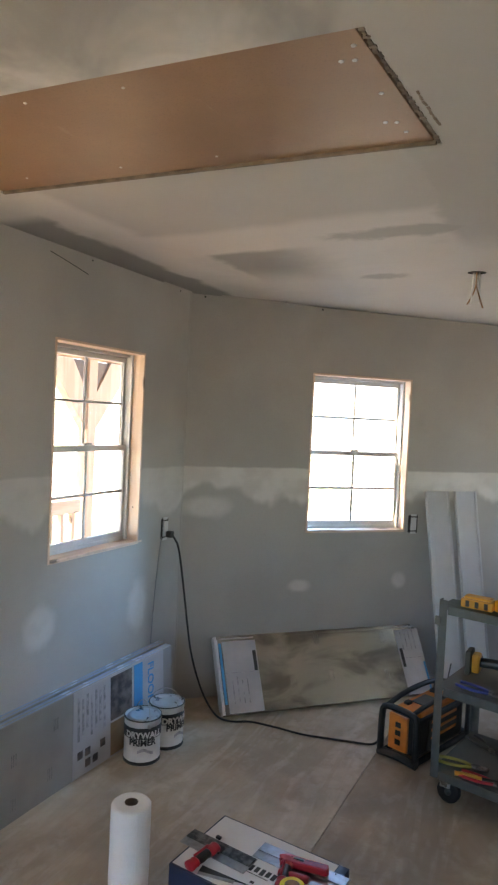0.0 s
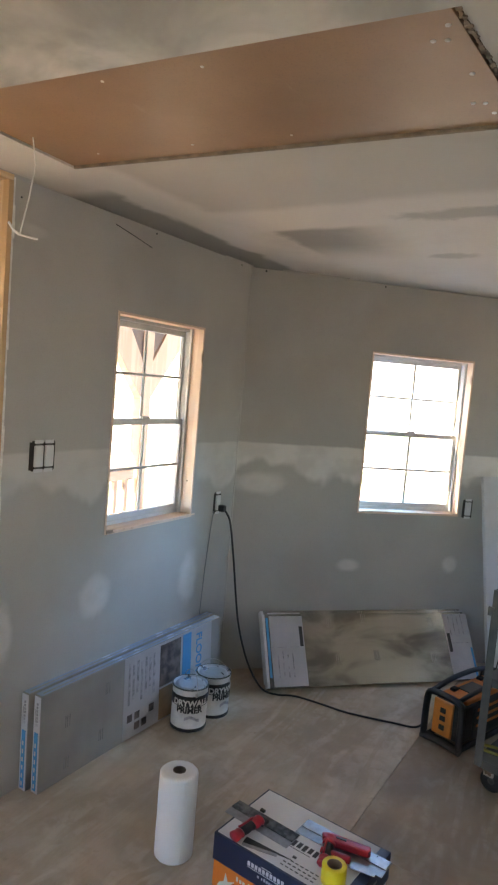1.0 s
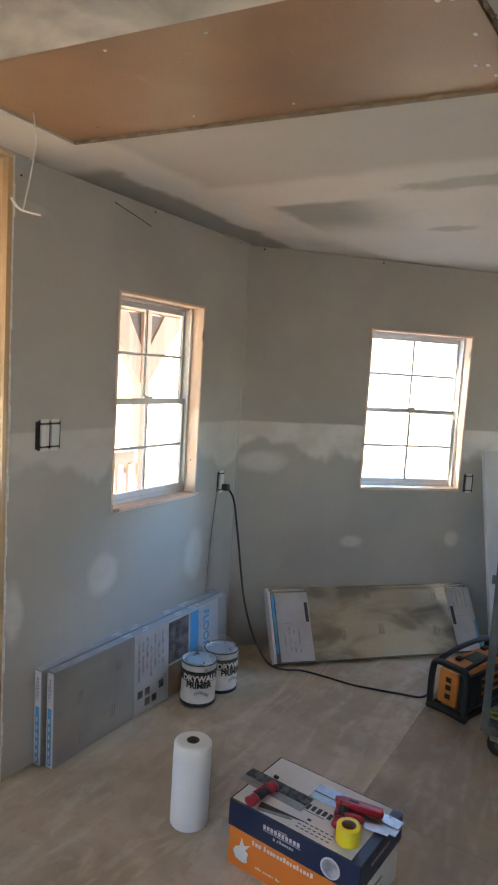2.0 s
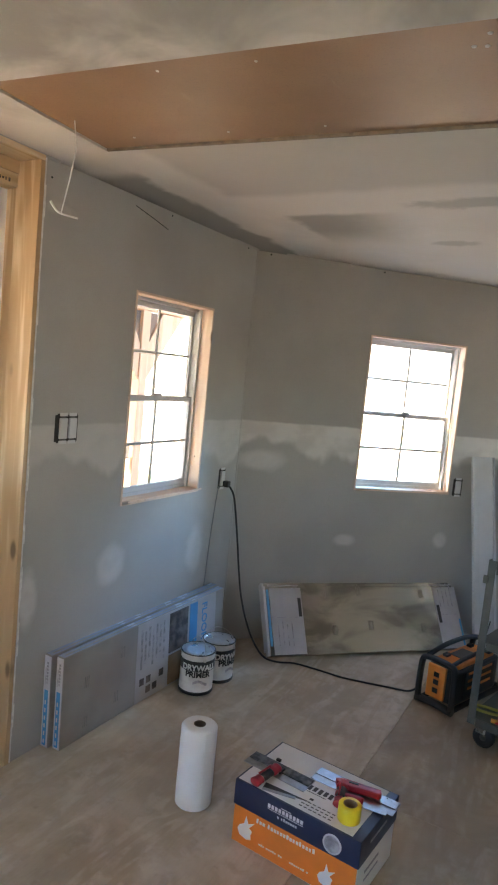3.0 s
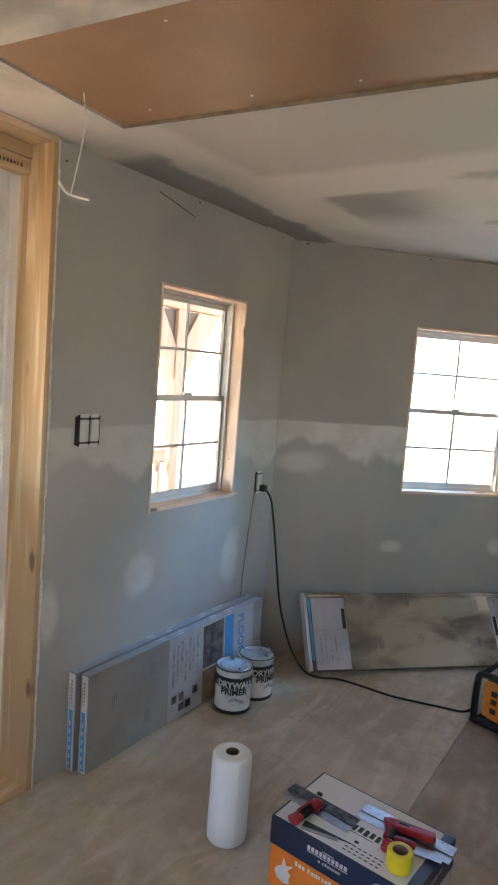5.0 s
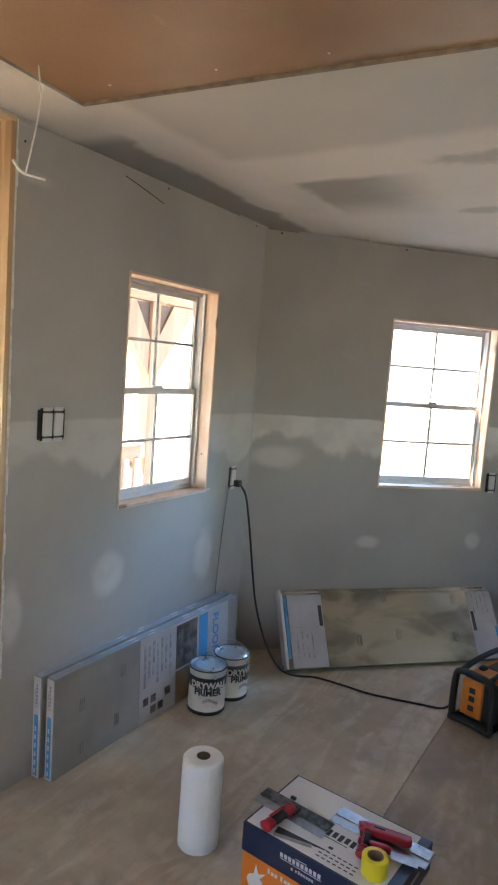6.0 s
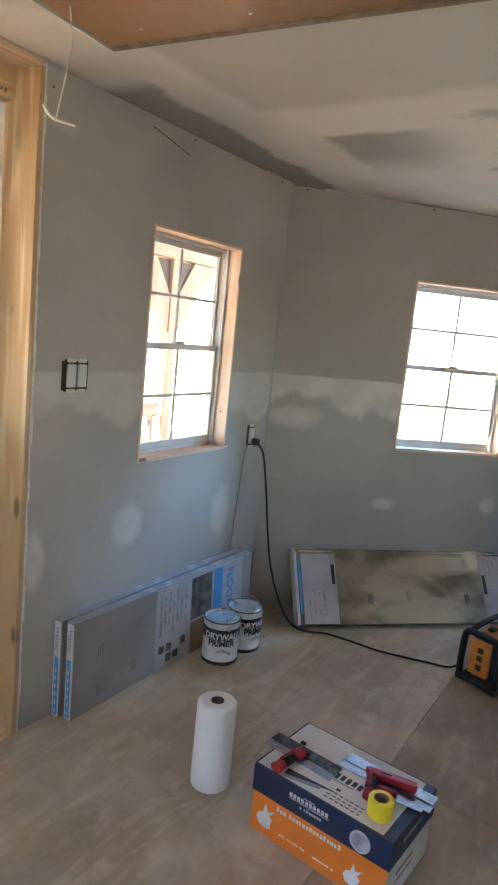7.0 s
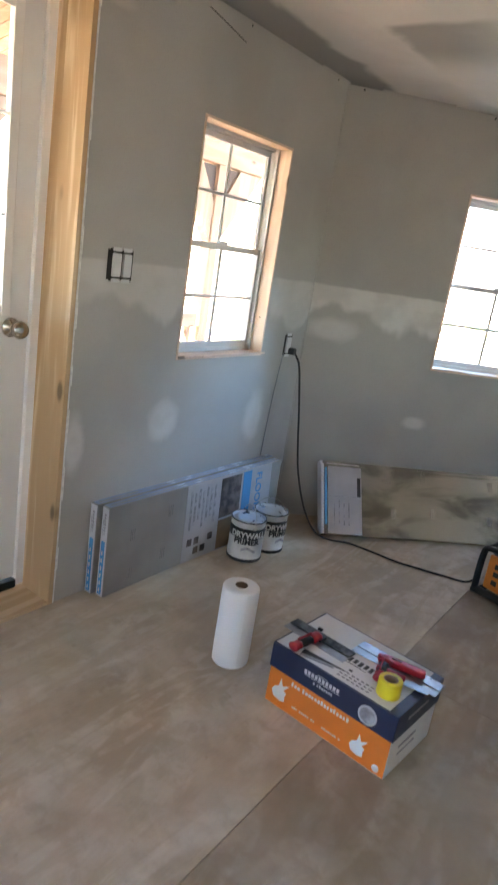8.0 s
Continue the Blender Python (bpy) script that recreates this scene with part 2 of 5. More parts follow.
M["cedar_x"] = timber("porch_timber_level", (0.45, 0.30, 0.205), (0.37, 0.24, 0.155), "y", 0.7)
M["dark_wood"] = plain("dark_stained_wood", (0.10, 0.06, 0.04), 0.7)
M["vinyl"] = plain("window_vinyl", (0.55, 0.55, 0.55), 0.4, vary=0.05)
M["door_white"] = plain("white_door_paint", (0.72, 0.74, 0.76), 0.38, vary=0.04, scale=3)
# clear film; its blue is the sky's reflection put into the colour
M["film_sky_blue"] = plain("sky_tinted_film", (0.36, 0.43, 0.55), 0.22, vary=0.08, scale=9, bump=0.2, Coat_Weight=0.6, Coat_Roughness=0.1)
# white boards, greyed in the colour for the shade they stand in
M["trim_paint"] = plain("shade_greyed_white", (0.47, 0.47, 0.48), 0.45, vary=0.03)
M["label_muted"] = plain("label_paper_grey", (0.42, 0.405, 0.42), 0.45, vary=0.08, scale=9, bump=0.05)
M["scuff"] = plain("dark_scuff", (0.205, 0.203, 0.198), 0.4, vary=0.3, scale=40)
M["white"] = plain("white_paint", (0.78, 0.78, 0.79), 0.45, vary=0.06, scale=5)
M["paper_edge"] = plain("torn_drywall_edge", (0.66, 0.65, 0.62), 0.9, vary=0.15, scale=40, bump=0.6)
M["black"] = plain("black_rubber", (0.010, 0.010, 0.010), 0.55, vary=0.25)
M["black_plastic"] = plain("black_plastic", (0.012, 0.012, 0.012), 0.42, vary=0.25, scale=25)
M["orange"] = plain("orange_plastic", (0.62, 0.19, 0.03), 0.42, vary=0.12)
M["yellow_tool"] = plain("amber_plastic", (0.55, 0.24, 0.02), 0.4, vary=0.12)
M["yellow"] = plain("yellow_tape", (0.80, 0.62, 0.03), 0.38, vary=0.06, bump=0.05)
M["red"] = plain("red_grip", (0.36, 0.012, 0.025), 0.35, vary=0.12)
M["blue_plastic"] = plain("blue_grip", (0.012, 0.03, 0.20), 0.4, vary=0.15)
M["lime"] = plain("lime_grip", (0.26, 0.24, 0.04), 0.5, vary=0.15)
M["steel"] = plain("scraped_steel", (0.34, 0.34, 0.335), 0.34, 1.0, vary=0.15, scale=40)
M["zinc"] = plain("zinc_screw", (0.55, 0.53, 0.50), 0.3, 1.0, vary=0.1)
M["brass"] = plain("satin_nickel", (0.45, 0.42, 0.38), 0.25, 1.0, vary=0.1)
M["dark_steel"] = plain("mud_smeared_steel", (0.10, 0.10, 0.095), 0.5, 0.6, vary=0.7, scale=60, bump=0.4)
M["cart_grey"] = plain("cart_enamel", (0.075, 0.078, 0.07), 0.5, 0.2, vary=0.22, scale=18)
M["carton_white"] = plain("carton_white", (0.70, 0.69, 0.67), 0.6, vary=0.05, scale=8, bump=0.05)
M["carton_navy"] = plain("carton_navy", (0.012, 0.02, 0.055), 0.42, vary=0.1, bump=0.05)
M["carton_orange"] = plain("carton_orange", (0.80, 0.20, 0.025), 0.5, vary=0.05, bump=0.05)
M["ink"] = plain("black_ink", (0.02, 0.02, 0.02), 0.5, vary=0.1)
M["label_white"] = plain("label_paper", (0.56, 0.555, 0.57), 0.45, vary=0.05, scale=9, bump=0.05)
M["label_blue"] = plain("label_blue", (0.03, 0.27, 0.55), 0.42, vary=0.06, bump=0.05)
M["label_grey"] = plain("label_print_grey", (0.33, 0.32, 0.34), 0.5, vary=0.35, scale=45)
M["label_photo"] = plain("label_print_photo", (0.11, 0.085, 0.08), 0.45, vary=0.75, scale=22)
M["tin"] = plain("tin_lid", (0.50, 0.53, 0.57), 0.3, 0.85, vary=0.12, scale=20)
M["can_white"] = plain("can_print_white", (0.66, 0.65, 0.63), 0.45, vary=0.12, scale=20)
M["copper"] = plain("copper_wire", (0.30, 0.17, 0.09), 0.4, 0.6, vary=0.2)
# grey of the modelled cord shadow on the drywall
M["shadow_grey"] = plain("cord_shadow_grey", (0.25, 0.26, 0.28), 0.6, vary=0.1)
M["cord_white"] = plain("white_string", (0.70, 0.70, 0.68), 0.7, vary=0.1)
M["tarp"] = plain("pale_blue_cover", (0.25, 0.40, 0.46), 0.45, vary=0.12, scale=5)
M["roofing"] = plain("pale_roofing", (0.45, 0.44, 0.43), 0.7)
M["siding"] = plain("white_siding", (0.72, 0.70, 0.67), 0.6, vary=0.05)
# brown card darkened in the colour for the shade inside the roll
M["roll_core"] = plain("shaded_core", (0.10, 0.075, 0.055), 0.85, vary=0.15)
M["cardboard"] = plain("brown_core", (0.28, 0.18, 0.10), 0.8, vary=0.15)
M["edge_tan"] = plain("raw_board_edge", (0.17, 0.13, 0.10), 0.7, vary=0.25, scale=30)
# near-black standing in for the shade inside holes, slits and wall boxes
M["gap"] = plain("cavity_shade", (0.03, 0.027, 0.025), 0.9, vary=0.3)


def towel_paper():
    s = Shader("quilted_paper")
    v = s.local()
    cell = s.node("ShaderNodeTexVoronoi", 0, Vector=v, Scale=90.0)
    big = s.noise(v, 6, 3)
    return s.done(s.mix(big, (0.76, 0.76, 0.75), (0.82, 0.82, 0.81)), 0.95, 0, s.calc("ADD", cell, big), 0.35, 0.0015)


def pane_glass():
    s = Shader("pane_glass")
    return s.done((1.0, 1.0, 1.0), 0.0, 0, Transmission_Weight=1.0, IOR=1.05)


M["towel"], M["glass"] = towel_paper(), pane_glass()


# ---- mesh tools ----
def box(bm, x0, x1, y0, y1, z0, z1, bevel=0.0):
    made = bmesh.ops.create_cube(bm, size=1.0)["verts"]
    for v in made:
        v.co = Vector((x0 + (v.co.x + 0.5) * (x1 - x0), y0 + (v.co.y + 0.5) * (y1 - y0), z0 + (v.co.z + 0.5) * (z1 - z0)))
    if bevel:
        edges = list({e for v in made for e in v.link_edges})
        bmesh.ops.bevel(bm, geom=edges, offset=bevel, segments=2, affect="EDGES", profile=0.6)
    return bm


def block(x0, x1, y0, y1, z0, z1, bevel=0.0):
    return box(bmesh.new(), x0, x1, y0, y1, z0, z1, bevel)


def lathe(bm, profile, seg=32, m=None):
    """Turns (radius, height) pairs round z; ends on the axis close the shape."""
    m = m or Matrix()
    rings = []
    for r, z in profile:
        if r < 1e-6:
            rings.append([bm.verts.new(m @ Vector((0, 0, z)))])
        else:
            rings.append([bm.verts.new(m @ Vector((r * math.cos(2 * math.pi * i / seg), r * math.sin(2 * math.pi * i / seg), z))) for i in range(seg)])
    for a, b in zip(rings, rings[1:]):
        for i in range(seg):
            j = (i + 1) % seg
            if len(a) == 1 and len(b) == 1:
                continue
            if len(a) == 1:
                f = [a[0], b[i], b[j]]
            elif len(b) == 1:
                f = [a[i], a[j], b[0]]
            else:
                f = [a[i], a[j], b[j], b[i]]
            bm.faces.new(f).smooth = True
    return bm


def tube(bm, pts, r, seg=8, steps=6):
    """A round cord along a smooth line through pts."""
    pts = [Vector(p) for p in pts]
    line = []
    if len(pts) > 2:
        ext = [pts[0] * 2 - pts[1], *pts, pts[-1] * 2 - pts[-2]]
        for a, b, c, d in zip(ext, ext[1:], ext[2:], ext[3:]):
            for k in range(steps):
                t = k / steps
                line.append(0.5 * (2 * b + (c - a) * t + (2 * a - 5 * b + 4 * c - d) * t * t + (3 * b - a - 3 * c + d) * t ** 3))
        line.append(pts[-1])
    else:
        line = pts
    rings = []
    side = None
    for i, p in enumerate(line):
        ahead = (line[min(i + 1, len(line) - 1)] - line[max(i - 1, 0)]).normalized()
        ref = side if side is not None else (Vector((0, 0, 1)) if abs(ahead.z) < 0.9 else Vector((1, 0, 0)))
        side = (ref - ahead * ref.dot(ahead)).normalized()
        up = ahead.cross(side)
        rings.append([bm.verts.new(p + r * (math.cos(2 * math.pi * k / seg) * side + math.sin(2 * math.pi * k / seg) * up)) for k in range(seg)])
    for a, b in zip(rings, rings[1:]):
        for k in range(seg):
            bm.faces.new([a[k], a[(k + 1) % seg], b[(k + 1) % seg], b[k]]).smooth = True
    bm.faces.new(rings[0][::-1])
    bm.faces.new(rings[-1])
    return bm


def prism(bm, outline, y0, y1, m=None):
    """An (x, z) outline pushed through from y0 to y1."""
    m = m or Matrix()
    a = [bm.verts.new(m @ Vector((x, y0, z))) for x, z in outline]
    b = [bm.verts.new(m @ Vector((x, y1, z))) for x, z in outline]
    bm.faces.new(a)
    bm.faces.new(b[::-1])
    for i in range(len(a)):
        j = (i + 1) % len(a)
        bm.faces.new([a[j], a[i], b[i], b[j]])
    return bm


def part(name, bm, material, parent=None, label="", m=None):
    """Links a bmesh as one mesh object, under a thing or a part."""
    bmesh.ops.recalc_face_normals(bm, faces=bm.faces)
    me = bpy.data.meshes.new(name)
    bm.to_mesh(me)
    bm.free()
    me.materials.append(material if not isinstance(material, str) else M[material])
    ob = new(name, me)
    if parent is not None:
        ob.parent = parent
    if m is not None:
        ob.matrix_basis = m
    if label:
        tagged(ob, label)
    return ob


def thing(name, m, label, category, group="", kind=""):
    ob = new(name)
    ob.empty_display_size = 0.05
    ob.matrix_basis = m
    return tagged(ob, label, category, group, kind)


def slab(us, ws, t0, t1, holes, m):
    """A plate over the rectangle us x ws with openings (u0, u1, w0, w1) cut through it, from depth t0 to t1; m places (u, depth, w)."""
    cu = sorted({us[0], us[1], *[h[0] for h in holes], *[h[1] for h in holes]})
    cw = sorted({ws[0], ws[1], *[h[2] for h in holes], *[h[3] for h in holes]})
    bm = bmesh.new()
    cache = {}

    def vert(u, t, w):
        key = (round(u, 5), t, round(w, 5))
        if key not in cache:
            cache[key] = bm.verts.new(m @ Vector((u, t, w)))
        return cache[key]

    def full(i, j):
        if not (0 <= i < len(cu) - 1 and 0 <= j < len(cw) - 1):
            return False
        a, b = (cu[i] + cu[i + 1]) / 2, (cw[j] + cw[j + 1]) / 2
        return not any(h[0] < a < h[1] and h[2] < b < h[3] for h in holes)

    for i in range(len(cu) - 1):
        for j in range(len(cw) - 1):
            if not full(i, j):
                continue
            a, b, c, d = cu[i], cu[i + 1], cw[j], cw[j + 1]
            for t in (t0, t1):
                bm.faces.new([vert(a, t, c), vert(b, t, c), vert(b, t, d), vert(a, t, d)])
            for near, e in (((i - 1, j), (a, c, a, d)), ((i + 1, j), (b, c, b, d)), ((i, j - 1), (a, c, b, c)), ((i, j + 1), (a, d, b, d))):
                if not full(*near):
                    bm.faces.new([vert(e[0], t0, e[1]), vert(e[2], t0, e[3]), vert(e[2], t1, e[3]), vert(e[0], t1, e[1])])
    return bm


# ---- the plan ----
CEIL, THICK, YC = 2.092, 0.2, 4.066
LEFT = Matrix(((0, -1, 0, 0), (1, 0, 0, 0), (0, 0, 1, 0), (0, 0, 0, 1)))            # u along +y, depth outwards (-x)
BAY = Matrix.Translation((0, YC, 0)) @ Matrix.Rotation(radians(45), 4, "Z")         # u along the 45 degree wall, depth outwards
BAY_LEN = 2.6
FAR = BAY @ Vector((BAY_LEN, 0, 0))
RIGHT_X, REAR_Y = 4.3, -2.6
WIN_L = (3.126, 3.703, 0.866, 1.741)
WIN_R = (0.691, 1.303, 0.861, 1.730)
PORCH_HOLES = [(-1.5, 0.6, 0.6, 1.9)]
DOOR = (1.742, 2.62, 0.0, 2.088)
TOP = CEIL - 0.007

# ---- ground outside ----
tagged(part("ground", block(-400, 400, -400, 400, -0.7, -0.45), "ground"), "dry dirt yard with patches of green grass", "ground", kind="structure")

# ---- walls ----
wall_left = part("wall_left", slab((REAR_Y - 0.2, YC + 0.04), (-0.05, TOP), 0, 0.112, [WIN_L, DOOR, *PORCH_HOLES], LEFT), "wall_left")
tagged(wall_left, "unpainted grey drywall with taped joint and filled spots", "wall", kind="structure")
wall_bay = part("wall_bay", slab((0, BAY_LEN), (-0.05, TOP), 0, 0.112, [WIN_R], BAY), "wall_back")
tagged(wall_bay, "unpainted grey drywall with a pale taped joint", "wall", kind="structure")
FARM = Matrix.Translation(FAR)
far_len = RIGHT_X - FAR.x
tagged(part("wall_far", slab((0, far_len), (-0.05, TOP), 0, THICK, [(0.08, 1.9, 0.85, 1.6)], FARM), "wall_rest"), "unpainted grey drywall", "wall", kind="structure")
RIGHTM = Matrix(((0, 1, 0, RIGHT_X), (-1, 0, 0, FAR.y), (0, 0, 1, 0), (0, 0, 0, 1)))
right_len = FAR.y - REAR_Y
tagged(part("wall_right", slab((-0.2, right_len + 0.2), (-0.05, TOP), 0, THICK, [(3.3, 7.4, 0.4, 1.9)], RIGHTM), "wall_rest"),
       "unpainted grey drywall behind the cart", "wall", kind="structure")
# unseen wall, added to keep the far window's light off the right-hand floor
BLOCKM = Matrix.Translation((1.62, 4.7, 0))
tagged(part("wall_light_block", slab((0, RIGHT_X - 1.62), (0.0, TOP), 0, 0.1, [], BLOCKM), "wall_rest"), "plain unseen drywall beside the cart, added to block light", "wall", kind="structure")
# unseen near wall, added to darken the room's right; its hole admits daylight
SIDEM = Matrix(((0, 1, 0, 2.5), (-1, 0, 0, 4.699), (0, 0, 1, 0), (0, 0, 0, 1)))
tagged(part("wall_dim_side", slab((0, 4.7 - REAR_Y), (0.0, TOP), 0, 0.1, [(3.7, 4.5, 0.9, 1.7)], SIDEM), "wall_rest"), "plain unseen drywall behind the cart, added to dim that side", "wall", kind="structure")
REARM = Matrix(((-1, 0, 0, RIGHT_X), (0, -1, 0, REAR_Y), (0, 0, 1, 0), (0, 0, 0, 1)))
REAR_HOLES = [(2.5, 3.9, 0.9, 1.9)]
tagged(part("wall_rear", slab((0, RIGHT_X), (-0.05, TOP), 0, THICK, REAR_HOLES, REARM), "wall_rest"),
       "unpainted grey drywall", "wall", kind="structure")

# unseen pale wall, added as a reflector for warm sunlight into the room
BOUNCEM = Matrix(((0, 1, 0, 9.0), (-1, 0, 0, 9.0), (0, 0, 1, -0.45), (0, 0, 0, 1)))
tagged(part("wall_yard", slab((0, 20), (0.0, 4.2), 0, 0.2, [], BOUNCEM), "siding"), "unseen pale wall added in the side yard to bounce sunlight indoors", "wall", kind="structure")

# ---- ceiling with its recessed hatch ----
HATCH = (0.272, 1.49, 2.163, 2.642)
HATCH_M = Matrix.Translation((HATCH[0], HATCH[2], CEIL)) @ Matrix.Rotation(radians(4.0), 4, "Z")
flat = Matrix(((1, 0, 0, 0), (0, 0, 1, 0), (0, 1, 0, CEIL), (0, 0, 0, 1)))
def bay_cut(bm, over):
    """Trims a mesh along the bay wall, with an overhang."""
    cut = bmesh.ops.bisect_plane(bm, geom=bm.verts[:] + bm.edges[:] + bm.faces[:], plane_co=BAY @ Vector((0, over, 0)),
                                 plane_no=BAY.to_3x3() @ Vector((0, 1, 0)), clear_outer=True)
    bmesh.ops.holes_fill(bm, edges=[e for e in cut["geom_cut"] if isinstance(e, bmesh.types.BMEdge)])
    return bm


def splay(v):
    """The recess is cut out of square: its end edge runs askew."""
    k = max(0.0, v.x / (HATCH[1] - HATCH[0])) * (v.y / (HATCH[3] - HATCH[2]) - 0.45)
    return Vector((v.x + 0.068 * k, v.y, v.z))


ceiling_bm = slab((-0.25, RIGHT_X + 0.25), (REAR_Y - 0.25, FAR.y + 0.25), 0, 0.013, [HATCH], flat)
for v in ceiling_bm.verts:
    if HATCH[0] - 0.001 < v.co.x < HATCH[1] + 0.001 and HATCH[2] - 0.001 < v.co.y < HATCH[3] + 0.001:
        v.co = HATCH_M @ splay(Vector((v.co.x - HATCH[0], v.co.y - HATCH[2], v.co.z - CEIL)))
tagged(part("ceiling", bay_cut(ceiling_bm, 0.12), "ceiling"),
       "skim-coated drywall ceiling with bare patches", "ceiling", kind="structure")
tagged(part("roof_deck", bay_cut(block(-0.3, RIGHT_X + 0.3, REAR_Y - 0.3, FAR.y + 0.3, CEIL + 0.014, CEIL + 0.16), 0.14), "dark_wood"),
       "dark roof deck above the ceiling", "roof", kind="structure")


# ---- floor of plywood sheets ----
floor = thing("floor", Matrix(), "dusty plywood subfloor of large sheets with thin seams", "floor", kind="structure")
tagged(part("subfloor", block(-0.1, RIGHT_X, REAR_Y, FAR.y, -0.12, -0.02), "dark_wood", floor))
for x0, first in ((-0.16, 1.66), (1.06, 0.798), (2.282, 1.80), (3.504, 0.798)):
    run = 2.95 if x0 < 0 else 2.44
    for k in range(-2, 2):
        y0 = first + run * k
        bm = block(max(x0, -0.15) + 0.0014, min(x0 + 1.22, RIGHT_X) - 0.0012, max(y0, REAR_Y) + 0.0010, min(y0 + run, FAR.y) - 0.0004, -0.018, 0.0)
        if y0 > FAR.y or y0 + run < REAR_Y:
            bm.free()
            continue
        part("plywood_sheet", bay_cut(bm, 0.05), "plywood" if x0 < 1.0 else "plywood_clean", floor)


# ---- windows ----
def window(name, m, opening, label):
    """A single-hung window with pine liner boards, set into a wall frame m."""
    u0, u1, w0, w1 = opening
    top = thing(name, m @ Matrix.Translation((u0, 0, w0)), label, "window", kind="structure")
    W, H, t = u1 - u0, w1 - w0, 0.010
    depth = 0.068
    part("liner", block(0, t, -0.003, depth + 0.042, 0, H, 0.0015), "liner", top, "raw pine liner board")
    part("liner", block(W - t, W, -0.003, depth + 0.042, 0, H, 0.0015), "liner", top, "raw pine liner board")
    part("liner", block(t, W - t, -0.003, depth + 0.042, H - t, H, 0.0015), "liner_x", top, "raw pine liner board")
    part("window_sill", block(t, W - t, -0.006, depth + 0.042, 0, t + 0.003, 0.0015), "liner_x", top, "rough pine sill board")
    crumbs = random.Random(len(name) + int(W * 1000))
    for k in range(9):
        x0 = t + crumbs.uniform(0.0, W - 3 * t)
        part("splinter", block(x0, x0 + crumbs.uniform(0.02, 0.09), -0.0085, -0.0058, t - crumbs.uniform(0.001, 0.006), t + 0.003 + crumbs.uniform(0.0, 0.003), 0.0006), "liner", top)
    part("liner_screw", lathe(bmesh.new(), [(0, 0.002), (0.003, 0.0018), (0.0042, 0.0)], 10, Matrix.Translation((W - t, 0.03, H * 0.19)) @ Matrix.Rotation(radians(-90), 4, "Y")), "edge_tan", top)
    part("side_stop", block(W - t - 0.012, W - t - 0.0003, depth - 0.012, depth - 0.0005, t + 0.004, H - t - 0.001, 0.001), "vinyl", top)
    a, b, c, d = t, W - t, t + 0.003, H - t
    f = 0.013
    y0, y1 = depth, depth + 0.042
    bm = bmesh.new()
    box(bm, a, a + f, y0, y1, c, d, 0.002)
    box(bm, b - f, b, y0, y1, c, d, 0.002)
    box(bm, a + f, b - f, y0, y1, d - f, d, 0.002)
    box(bm, a + f, b - f, y0, y1, c, c + f * 1.3, 0.002)
    part("window_frame", bm, "vinyl", top)
    mid = (c + d) / 2
    for sash, z0, z1, yy in (("lower_sash", c + f * 1.3, mid + 0.012, y0 + 0.003), ("upper_sash", mid - 0.012, d - f, y0 + 0.022)):
        s = 0.015
        x0, x1 = a + f, b - f
        bm = bmesh.new()
        box(bm, x0, x0 + s, yy, yy + 0.018, z0, z1, 0.002)
        box(bm, x1 - s, x1, yy, yy + 0.018, z0, z1, 0.002)
        box(bm, x0 + s, x1 - s, yy, yy + 0.018, z0, z0 + 0.024, 0.002)
        box(bm, x0 + s, x1 - s, yy, yy + 0.018, z1 - 0.024, z1, 0.002)
        frame_ob = part(sash, bm, "vinyl", top)
        xm, zm = (x0 + x1) / 2, (z0 + z1) / 2
        part("muntin", block(xm - 0.006, xm + 0.006, yy + 0.004, yy + 0.013, z0 + 0.024, z1 - 0.024, 0.0015), "vinyl", frame_ob)
        part("muntin", block(x0 + s, x1 - s, yy + 0.0035, yy + 0.0135, zm - 0.006, zm + 0.006, 0.0015), "vinyl", frame_ob)
        for i in range(2):
            for j in range(2):
                xa, xb = (x0 + s, xm - 0.006) if i == 0 else (xm + 0.006, x1 - s)
                za, zb = (z0 + 0.024, zm - 0.006) if j == 0 else (zm + 0.006, z1 - 0.024)
                g = part("pane", block(xa, xb, yy + 0.007, yy + 0.010, za, zb), "glass", frame_ob)
                g.visible_shadow = False
    part("latch", block(W / 2 - 0.025, W / 2 + 0.025, y0 - 0.002, y0 + 0.014, mid + 0.012, mid + 0.024, 0.003), "vinyl", top)
    return top


window("window_1", LEFT, WIN_L, "single-hung window in raw pine liner overlooking the porch")
window("window_2", BAY, WIN_R, "single-hung window in raw pine liner facing bright yard")

# ---- door with its pine jamb ----
door = thing("door_1", LEFT @ Matrix.Translation((DOOR[0], 0, 0)), "closed white exterior door in a raw pine jamb", "door", kind="structure")
DW = DOOR[1] - DOOR[0]
for x0, x1 in ((DW - 0.02, DW - 0.001), (0.001, 0.02)):
    part("jamb", block(x0, x1, -0.004, 0.105, 0.0, 2.072, 0.002), "pine", door, "wide knotty pine jamb board")
    part("jamb", block(x0 + (0.003 if x0 > 0.1 else -0.0), x1 - (0.0 if x0 > 0.1 else 0.003), 0.107, 0.15, 0.0, 2.072, 0.002), "pine", door)
part("head_jamb", block(0.001, DW - 0.001, -0.004, 0.105, 2.073, 2.092, 0.002), "pine_x", door, "raw pine head board")
part("head_jamb", block(0.022, DW - 0.022, 0.09, 0.15, 2.03, 2.071, 0.002), "pine_x", door)
header = part("header_edge", block(0.022, DW - 0.022, 0.096, 0.15, 1.985, 2.029, 0.002), "pine_x", door, "raw board edge with ink stamp")
stamp = random.Random(6)
